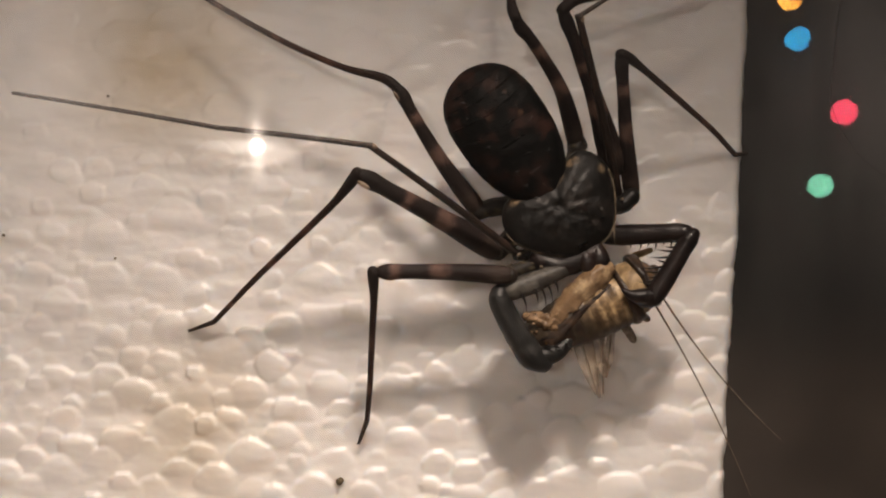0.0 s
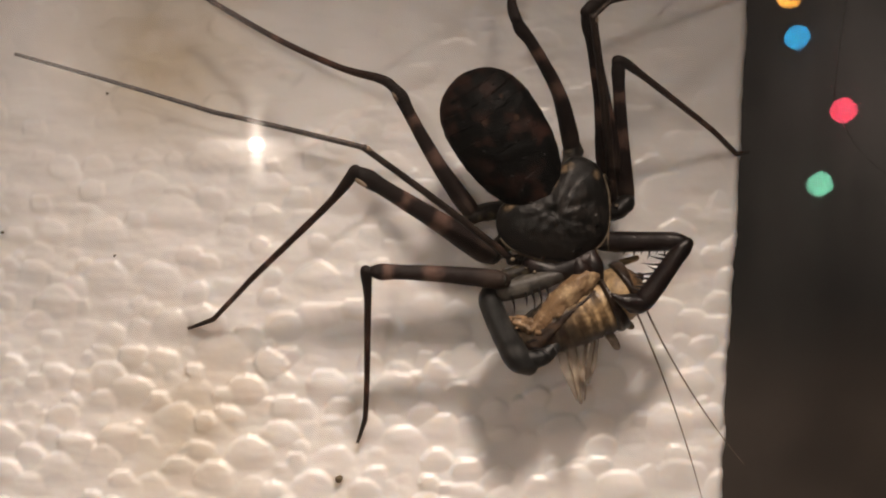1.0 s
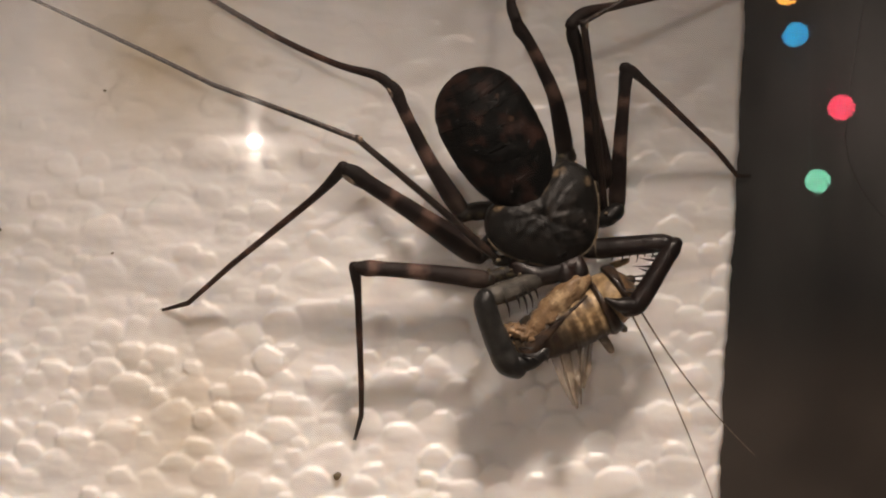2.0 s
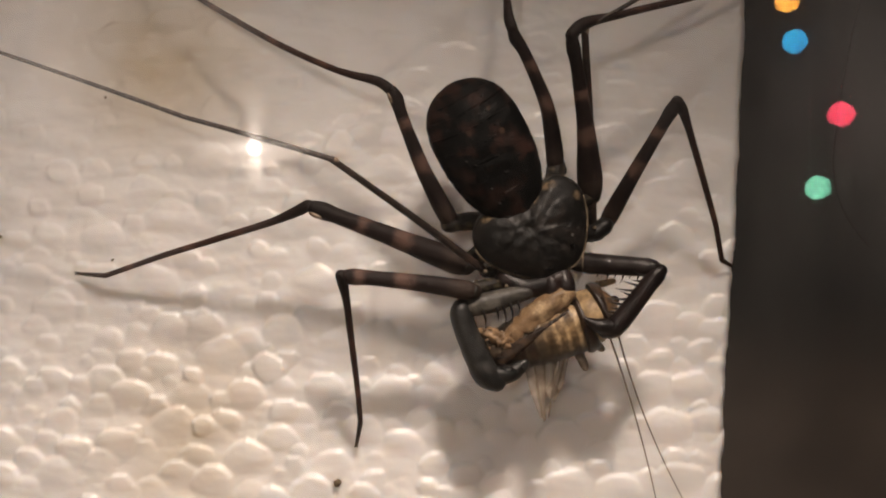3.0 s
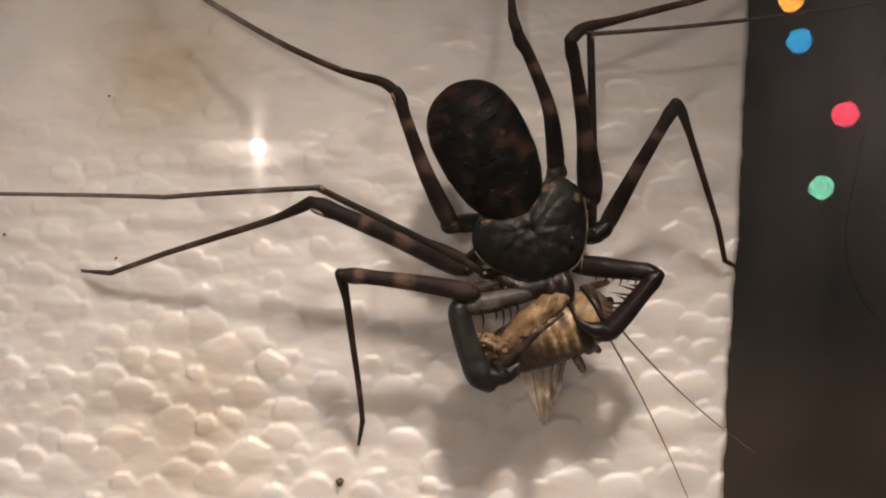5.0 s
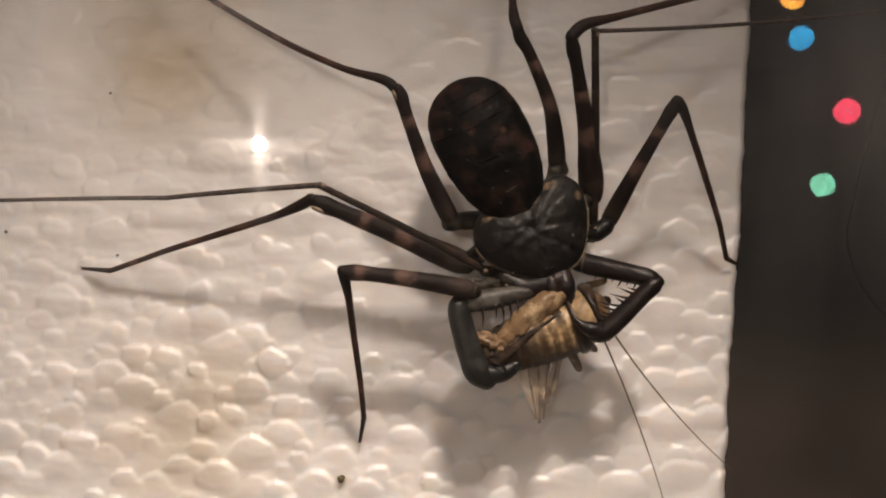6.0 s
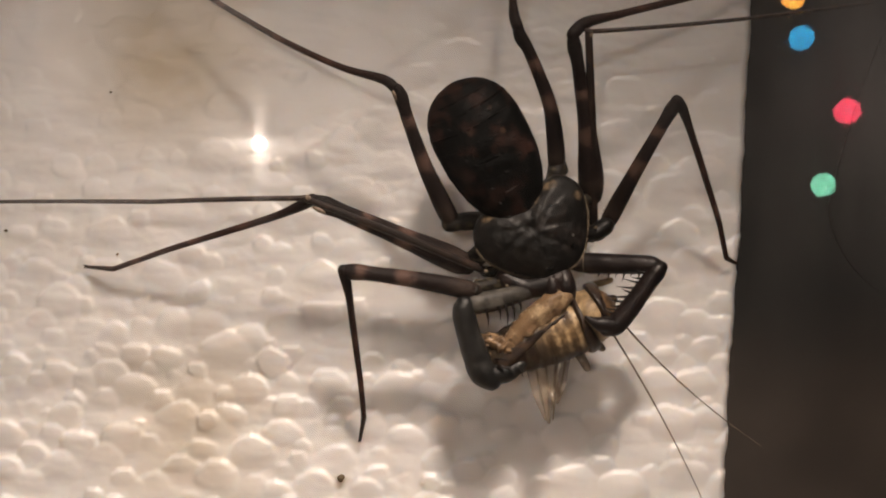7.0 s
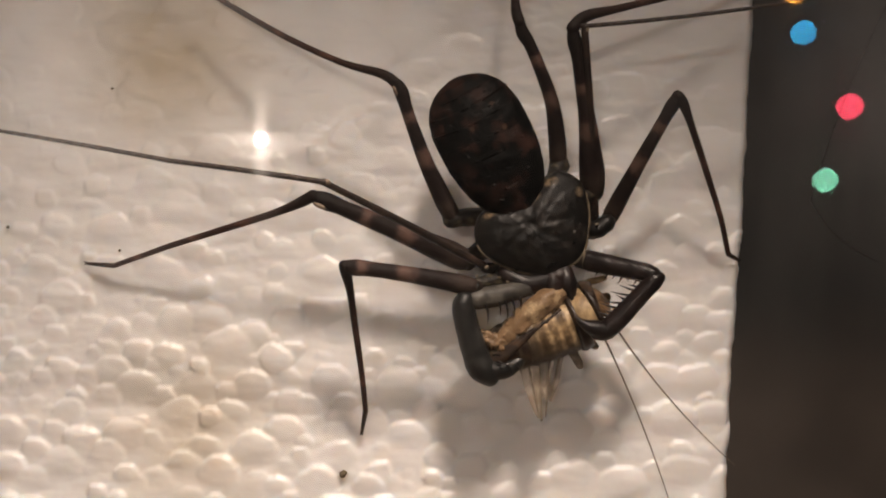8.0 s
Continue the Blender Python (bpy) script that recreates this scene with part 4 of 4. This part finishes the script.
# ---- what moves ----
def motions():
    TIMES = (0.0, 0.5, 1.0, 1.5, 1.7, 2.8, 3.0, 3.5, 4.0, 4.5, 4.7, 5.8, 6.0, 6.5, 7.0, 7.5, 8.0)
    BODY = [(18.8, -15.0, 156.0, -0.0), (18.5, -15.0, 155.5, -0.9), (18.0, -15.0, 154.8, -1.0), (17.4, -15.0, 154.3, -2.9), (17.19, -15.0, 154.12, -3.56), (14.5, -15.0, 152.9, -6.3), (14.5, -15.0, 152.8, -6.3), (14.1, -15.0, 152.7, -7.1), (14.0, -15.0, 152.5, -6.5), (14.0, -15.0, 152.4, -6.4), (13.99, -15.0, 152.39, -6.45), (13.91, -15.0, 152.31, -6.75), (13.9, -15.0, 152.3, -6.8), (14.0, -15.0, 152.3, -6.7), (13.9, -15.0, 152.2, -6.3), (13.9, -15.0, 152.1, -6.7), (13.8, -15.0, 152.1, -6.7)]
    L2_KNEE = [(-11.0, -19.0, 146.45), (-11.6, -19.0, 146.35), (-12.0, -19.1, 146.25), (-12.6, -19.1, 146.25), (-12.81, -19.1, 146.25), (-15.2, -19.5, 146.45), (-15.6, -19.5, 146.15), (-16.1, -19.6, 146.35), (-16.2, -19.6, 146.45), (-16.2, -19.6, 146.15), (-16.17, -19.59, 146.16), (-16.03, -19.51, 146.24), (-16.0, -19.5, 146.25), (-16.0, -19.5, 146.35), (-15.9, -19.5, 146.25), (-15.8, -20.5, 146.35), (-15.9, -20.6, 146.35)]
    L3_KNEE = [(-13.2, -21.9, 161.7), (-13.4, -21.9, 161.7), (-13.4, -22.3, 161.7), (-13.5, -23.0, 161.9), (-13.54, -23.25, 161.97), (-21.1, -15.7, 158.5), (-21.3, -15.5, 157.3), (-21.5, -15.6, 157.7), (-21.4, -15.6, 157.9), (-21.1, -16.9, 157.6), (-21.14, -16.82, 157.6), (-21.36, -16.38, 157.6), (-21.4, -16.3, 157.6), (-21.4, -15.6, 157.8), (-21.1, -17.5, 157.4), (-21.5, -15.6, 157.8), (-21.3, -17.1, 157.4)]
    L4_KNEE = [(-6.85, -17.6, 175.0), (-6.75, -18.3, 174.5), (-6.95, -17.6, 174.4), (-7.05, -18.7, 174.1), (-7.08, -19.08, 174.0), (-7.65, -17.1, 175.1), (-7.25, -19.4, 174.4), (-7.25, -20.4, 174.1), (-7.15, -19.6, 174.3), (-7.15, -19.5, 174.2), (-7.15, -19.57, 174.17), (-7.15, -19.93, 174.03), (-7.15, -20.0, 174.0), (-7.25, -19.6, 174.1), (-7.25, -19.6, 174.0), (-7.25, -19.7, 173.9), (-7.45, -19.1, 174.2)]
    R4_KNEE = [(11.2, -21.8, 185.6), (11.2, -21.2, 185.5), (11.4, -21.0, 185.3), (11.6, -20.5, 185.2), (11.67, -20.32, 185.16), (11.5, -18.5, 185.4), (11.2, -19.0, 185.0), (11.2, -18.6, 185.1), (11.4, -20.5, 184.2), (11.4, -19.5, 184.6), (11.37, -19.53, 184.56), (11.23, -19.67, 184.34), (11.2, -19.7, 184.3), (11.3, -19.1, 184.6), (11.2, -19.0, 184.6), (11.3, -18.7, 184.7), (11.3, -18.8, 184.6)]
    R3_KNEE = [(18.4, -22.0, 186.8), (18.8, -20.5, 187.0), (21.8, -24.2, 185.6), (20.2, -25.1, 183.8), (19.64, -25.42, 183.17), (19.8, -24.3, 183.0), (19.8, -24.4, 182.7), (19.1, -25.4, 181.6), (19.0, -25.3, 181.6), (19.0, -25.5, 181.4), (19.0, -25.39, 181.45), (19.0, -24.81, 181.75), (19.0, -24.7, 181.8), (19.0, -24.5, 181.9), (19.2, -24.2, 182.2), (19.2, -24.1, 182.1), (19.1, -22.8, 182.8)]
    R2_KNEE = [(28.0, -18.5, 180.6), (28.0, -17.0, 180.6), (27.6, -18.1, 179.4), (27.4, -16.9, 179.1), (27.33, -16.48, 179.0), (37.8, -19.9, 173.6), (36.8, -20.1, 173.3), (36.4, -19.8, 173.1), (36.2, -19.7, 173.1), (36.1, -20.1, 172.9), (36.1, -20.06, 172.9), (36.1, -19.84, 172.9), (36.1, -19.8, 172.9), (35.9, -20.0, 172.9), (36.0, -19.8, 172.9), (35.9, -19.4, 173.0), (36.0, -19.3, 173.0)]
    LW_KNEE = [(-10.7, -28.3, 165.2), (-10.5, -28.8, 165.2), (-11.5, -28.0, 164.6), (-11.8, -27.8, 165.2), (-11.91, -27.73, 165.41), (-14.9, -25.9, 165.1), (-16.2, -26.6, 163.6), (-17.0, -29.3, 160.5), (-17.7, -28.7, 159.7), (-18.6, -27.7, 159.1), (-18.6, -27.73, 159.1), (-18.6, -27.87, 159.1), (-18.6, -27.9, 159.1), (-20.1, -26.1, 157.7), (-21.6, -22.8, 157.3), (-19.6, -26.6, 158.3), (-18.1, -28.8, 158.8)]
    RW_KNEE = [(20.1, -27.6, 184.4), (20.3, -27.8, 183.7), (22.4, -27.1, 184.2), (21.7, -26.9, 183.4), (21.45, -26.83, 183.12), (21.9, -23.6, 184.0), (22.0, -22.9, 184.0), (21.7, -24.7, 182.8), (21.9, -24.4, 183.0), (21.8, -24.9, 182.6), (21.91, -24.85, 182.61), (22.49, -24.55, 182.69), (22.6, -24.5, 182.7), (21.6, -24.8, 182.5), (21.5, -24.7, 182.5), (20.9, -25.5, 181.8), (20.8, -23.6, 182.9)]
    PL_KNEE = [(9.28, -16.4, 142.76), (8.67, -16.5, 142.86), (7.85, -15.2, 142.35), (8.16, -18.6, 141.73), (8.27, -19.79, 141.51), (4.18, -15.8, 141.53), (3.57, -16.0, 140.72), (3.47, -17.6, 140.82), (3.37, -17.6, 140.51), (2.96, -16.2, 140.82), (2.92, -16.16, 140.83), (2.69, -15.94, 140.91), (2.65, -15.9, 140.92), (3.37, -17.7, 140.61), (3.37, -17.7, 140.61), (3.16, -17.5, 140.51), (3.06, -17.6, 140.71)]
    PR_KNEE = [(39.35, -18.6, 152.67), (39.04, -18.5, 150.72), (38.43, -18.8, 150.92), (38.22, -17.9, 151.13), (38.15, -17.58, 151.2), (34.23, -20.1, 148.15), (34.73, -18.3, 147.23), (34.52, -18.0, 147.95), (34.01, -18.5, 147.33), (33.71, -19.1, 147.12), (33.68, -19.06, 146.83), (33.53, -18.84, 145.26), (33.5, -18.8, 144.97), (33.91, -18.7, 146.3), (34.01, -18.5, 147.23), (33.4, -19.2, 145.79), (33.19, -19.3, 144.96)]
    L2_FOOT = (-14.9, -1.0, 115.6)
    L3_FOOT = [(-43.6, -1.0, 136.7), (-43.6, -1.0, 136.7), (-43.6, -1.0, 136.7), (-43.6, -1.0, 136.7), (-43.6, -1.0, 136.7), (-65.5, -1.0, 148.0), (-64.0, -1.0, 146.1), (-64.0, -1.0, 146.1), (-64.0, -1.0, 146.1), (-64.0, -1.0, 146.1), (-64.0, -1.0, 146.1), (-64.0, -1.0, 146.1), (-64.0, -1.0, 146.1), (-64.0, -1.0, 146.1), (-64.0, -1.0, 146.1), (-64.0, -1.0, 146.1), (-64.0, -1.0, 146.1)]
    L4_FOOT = (-64.0, -1.0, 209.7)
    R4_FOOT = (10.8, -1.0, 219.7)
    R3_FOOT = (71.2, -1.0, 204.8)
    R2_FOOT = [(51.6, -1.0, 168.4), (51.6, -1.0, 168.4), (51.6, -1.0, 168.4), (51.6, -1.0, 168.4), (51.6, -1.0, 168.4), (51.6, -1.0, 147.0), (51.6, -1.0, 147.0), (51.6, -1.0, 147.0), (51.6, -1.0, 147.0), (51.6, -1.0, 147.0), (51.6, -1.0, 147.0), (51.6, -1.0, 147.0), (51.6, -1.0, 147.0), (51.6, -1.0, 147.0), (51.6, -1.0, 147.0), (51.6, -1.0, 147.0), (51.6, -1.0, 147.0)]
    PL_FOOT = [(15.61, -16.0, 132.05), (14.28, -16.0, 131.64), (13.57, -16.0, 131.13), (13.87, -16.0, 130.21), (13.97, -16.0, 129.89), (7.04, -16.0, 129.6), (8.47, -16.0, 129.6), (7.65, -16.0, 128.58), (7.55, -16.0, 127.86), (7.34, -16.0, 128.48), (7.25, -16.0, 128.49), (6.72, -16.0, 128.57), (6.63, -16.0, 128.58), (7.55, -16.0, 128.07), (7.55, -16.0, 127.97), (7.55, -16.0, 127.86), (6.94, -16.0, 128.07)]
    PR_FOOT = [(33.08, -18.0, 141.88), (31.13, -18.0, 140.75), (31.23, -18.0, 140.45), (31.64, -18.0, 140.45), (31.78, -18.0, 140.45), (28.15, -18.0, 137.47), (27.23, -18.0, 137.26), (28.05, -18.0, 138.29), (28.05, -18.0, 138.18), (26.92, -18.0, 137.47), (26.69, -18.0, 137.33), (25.4, -18.0, 136.58), (25.17, -18.0, 136.44), (26.61, -18.0, 137.26), (26.92, -18.0, 137.26), (26.1, -18.0, 136.85), (25.79, -18.0, 136.54)]
    LW_MID = [(-32.8, -29.3, 167.7), (-32.5, -29.8, 167.6), (-33.2, -29.0, 169.6), (-33.0, -28.8, 172.0), (-32.93, -28.73, 172.84), (-35.9, -26.9, 172.7), (-37.8, -27.6, 169.7), (-38.9, -30.3, 163.2), (-39.8, -29.7, 160.7), (-40.9, -28.7, 159.1), (-40.87, -28.73, 158.43), (-40.73, -28.87, 156.77), (-40.7, -28.9, 157.1), (-42.6, -27.1, 156.0), (-44.6, -23.8, 156.6), (-42.1, -27.6, 158.2), (-40.0, -29.8, 161.7)]
    LW_END = [(-60.4, -31.3, 172.2), (-60.1, -31.8, 171.9), (-60.1, -31.0, 177.3), (-58.9, -30.8, 182.5), (-58.48, -30.73, 184.32), (-61.8, -28.9, 183.7), (-64.4, -29.6, 178.9), (-66.0, -32.3, 168.6), (-67.4, -31.7, 164.1), (-68.8, -30.7, 161.2), (-68.79, -30.73, 159.76), (-68.71, -30.87, 155.74), (-68.7, -30.9, 156.4), (-70.9, -29.1, 154.8), (-73.6, -25.8, 156.3), (-70.2, -29.6, 160.0), (-67.4, -31.8, 166.3)]
    RW_MID = [(55.1, -25.6, 209.3), (52.8, -25.8, 211.7), (52.7, -25.1, 214.8), (57.1, -24.9, 208.1), (58.64, -24.83, 205.75), (56.1, -21.6, 211.8), (59.7, -20.9, 207.3), (64.2, -22.7, 192.5), (65.0, -22.4, 190.2), (65.0, -22.9, 188.7), (65.15, -22.85, 188.38), (65.95, -22.55, 186.62), (66.1, -22.5, 186.3), (64.9, -22.8, 187.3), (64.7, -22.7, 187.6), (63.8, -23.5, 188.1), (64.3, -21.6, 189.0)]
    TIP_TOP = [(71.8, -10.0, 217.7), (72.9, -10.0, 217.8), (73.6, -10.0, 217.6), (74.8, -10.0, 212.7), (75.22, -10.0, 210.98), (75.2, -10.0, 209.2), (74.3, -10.0, 207.3), (76.5, -10.0, 201.4), (77.8, -10.0, 197.7), (77.5, -10.0, 196.6), (77.74, -10.0, 196.28), (79.06, -10.0, 194.52), (79.3, -10.0, 194.2), (78.1, -10.0, 197.2), (77.6, -10.0, 197.5), (77.1, -10.0, 196.4), (76.8, -10.0, 197.3)]
    TIP_TURN = [(65.3, -8.0, 175.3), (65.5, -8.0, 175.6), (66.0, -8.0, 175.5), (68.0, -8.0, 170.4), (68.7, -8.0, 168.62), (66.5, -8.0, 167.2), (66.1, -8.0, 165.2), (66.6, -8.0, 159.6), (67.9, -8.0, 155.9), (67.8, -8.0, 154.7), (67.77, -8.0, 154.45), (67.63, -8.0, 153.05), (67.6, -8.0, 152.8), (65.9, -8.0, 156.0), (64.4, -8.0, 156.6), (62.8, -8.0, 155.9), (61.2, -8.0, 157.3)]
    TIP_END = [(75.6, -6.0, 162.2), (77.0, -6.0, 163.4), (76.0, -6.0, 162.3), (77.4, -6.0, 156.6), (77.89, -6.0, 154.6), (74.1, -6.0, 152.5), (73.5, -6.0, 150.4), (71.2, -6.0, 143.8), (71.8, -6.0, 139.9), (72.6, -6.0, 138.8), (72.99, -6.0, 138.71), (75.11, -6.0, 138.19), (75.5, -6.0, 138.1), (75.3, -6.0, 142.1), (73.7, -6.0, 142.7), (71.3, -6.0, 141.5), (74.3, -6.0, 146.5)]
    PREY = [(26.29, -12.5, 135.68, 0.0), (23.94, -12.5, 134.96, 0.8), (23.73, -12.5, 134.35, -1.7), (24.04, -12.5, 133.84, 1.3), (24.15, -12.5, 133.66, 2.35), (18.22, -12.5, 131.89, -7.5), (18.93, -12.5, 131.99, -7.1), (19.44, -12.5, 132.1, -3.6), (19.13, -12.5, 131.69, -1.9), (18.41, -12.5, 131.48, -4.6), (18.25, -12.5, 131.44, -4.72), (17.35, -12.5, 131.22, -5.38), (17.19, -12.5, 131.18, -5.5), (18.41, -12.5, 131.07, -4.1), (18.52, -12.5, 131.07, -3.9), (17.8, -12.5, 130.97, -2.6), (17.08, -12.5, 130.77, -4.4)]
    ANT1 = [(34.79, -14.5, 140.18), (31.42, -14.5, 139.15), (31.93, -14.5, 138.33), (32.13, -14.5, 138.44), (32.13, -14.5, 138.44), (28.24, -14.5, 135.37), (27.63, -14.5, 135.26), (29.47, -14.5, 136.59), (28.96, -14.5, 136.39), (27.63, -14.5, 135.47), (27.4, -14.5, 135.37), (26.12, -14.5, 134.85), (25.89, -14.5, 134.75), (27.43, -14.5, 135.06), (27.73, -14.5, 135.16), (26.3, -14.5, 134.96), (25.58, -14.5, 134.55)]
    ANT1_TIP = [(52.0, -9.0, 107.7), (42.7, -9.0, 104.3), (44.7, -9.0, 103.9), (47.5, -9.0, 105.0), (48.7, -9.0, 105.4), (38.7, -9.0, 100.2), (37.8, -9.0, 100.0), (51.7, -9.0, 107.1), (49.6, -9.0, 105.7), (45.5, -9.0, 103.2), (44.62, -9.0, 102.83), (39.78, -9.0, 100.77), (38.9, -9.0, 100.4), (44.3, -9.0, 102.2), (45.5, -9.0, 102.9), (41.5, -9.0, 101.4), (39.5, -9.0, 100.4)]
    ANT2 = [(36.23, -15.5, 140.79), (32.96, -15.5, 139.46), (33.37, -15.5, 138.74), (33.88, -15.5, 138.74), (33.88, -15.5, 138.74), (29.07, -15.5, 135.67), (28.86, -15.5, 135.36), (31.01, -15.5, 138.64), (30.91, -15.5, 138.54), (29.89, -15.5, 136.9), (29.6, -15.5, 136.69), (28.03, -15.5, 135.57), (27.74, -15.5, 135.36), (29.17, -15.5, 136.49), (29.78, -15.5, 136.49), (28.35, -15.5, 135.77), (27.84, -15.5, 135.47)]
    ANT2_TIP = [(57.6, -9.0, 116.9), (50.6, -9.0, 112.8), (51.4, -9.0, 112.4), (54.4, -9.0, 114.2), (55.6, -9.0, 114.6), (43.2, -9.0, 107.1), (41.6, -9.0, 106.3), (58.5, -9.0, 122.0), (57.8, -9.0, 121.1), (54.9, -9.0, 116.8), (54.14, -9.0, 116.12), (49.96, -9.0, 112.38), (49.2, -9.0, 111.7), (53.2, -9.0, 115.2), (54.3, -9.0, 115.8), (51.6, -9.0, 113.6), (49.3, -9.0, 111.8)]
    HIPS = {'L2': (-7.9, -2.0, -10.2), 'L3': (-9.6, 4.0, -6.4), 'L4': (-12.9, 3.5, 0.2), 'R4': (3.8, 6.0, 11.3), 'R3': (9.8, 5.0, 7.4), 'R2': (13.0, 7.0, 3.1), 'LW': (-6.4, 2.0, -7.0), 'RW': (10.6, 6.0, 3.1), 'PL': (-0.7, 0.0, -9.9), 'PR': (9.1, 1.0, -3.8)}
    body = [pose(x / 1000, y / 1000, z / 1000, 0, -a, 0) for x, y, z, a in BODY]
    walk(spider, list(zip(TIMES, body)))
    pairs = dict(leg_pairs, PL=grasping[0], PR=grasping[1])
    inside = [m.inverted() for m in body]

    def hip(key):
        return [m @ mm(*HIPS[key]) * 1000 for m in body]

    def limb(ob, a, b):
        walk(ob, [(t, i @ segment_matrix(p, q)) for t, i, p, q in zip(TIMES, inside, a, b)])

    for key, knee, foot in (("L2", L2_KNEE, [L2_FOOT] * 17), ("L3", L3_KNEE, L3_FOOT), ("L4", L4_KNEE, [L4_FOOT] * 17), ("R4", R4_KNEE, [R4_FOOT] * 17),
                            ("R3", R3_KNEE, [R3_FOOT] * 17), ("R2", R2_KNEE, R2_FOOT), ("PL", PL_KNEE, PL_FOOT), ("PR", PR_KNEE, PR_FOOT)):
        limb(pairs[key][0], hip(key), knee)
        limb(pairs[key][1], knee, foot)
    for ob, a, b in (("LWF", hip("LW"), LW_KNEE), ("LW1", LW_KNEE, LW_MID), ("LW2", LW_MID, LW_END), ("RWF", hip("RW"), RW_KNEE),
                     ("RW1", RW_KNEE, RW_MID), ("TIP1", TIP_TURN, TIP_TOP), ("TIP2", TIP_TURN, TIP_END)):
        limb(WHIPS[ob], a, b)
    held = [pose(x / 1000, y / 1000, z / 1000, 0, -a, 0) for x, y, z, a in PREY]
    walk(cricket, list(zip(TIMES, held)))
    for ob, a, b in zip(FEELERS, (ANT1, ANT2), (ANT1_TIP, ANT2_TIP)):
        walk(ob, [(t, m.inverted() @ segment_matrix(p, q)) for t, m, p, q in zip(TIMES, held, a, b)])


motions()
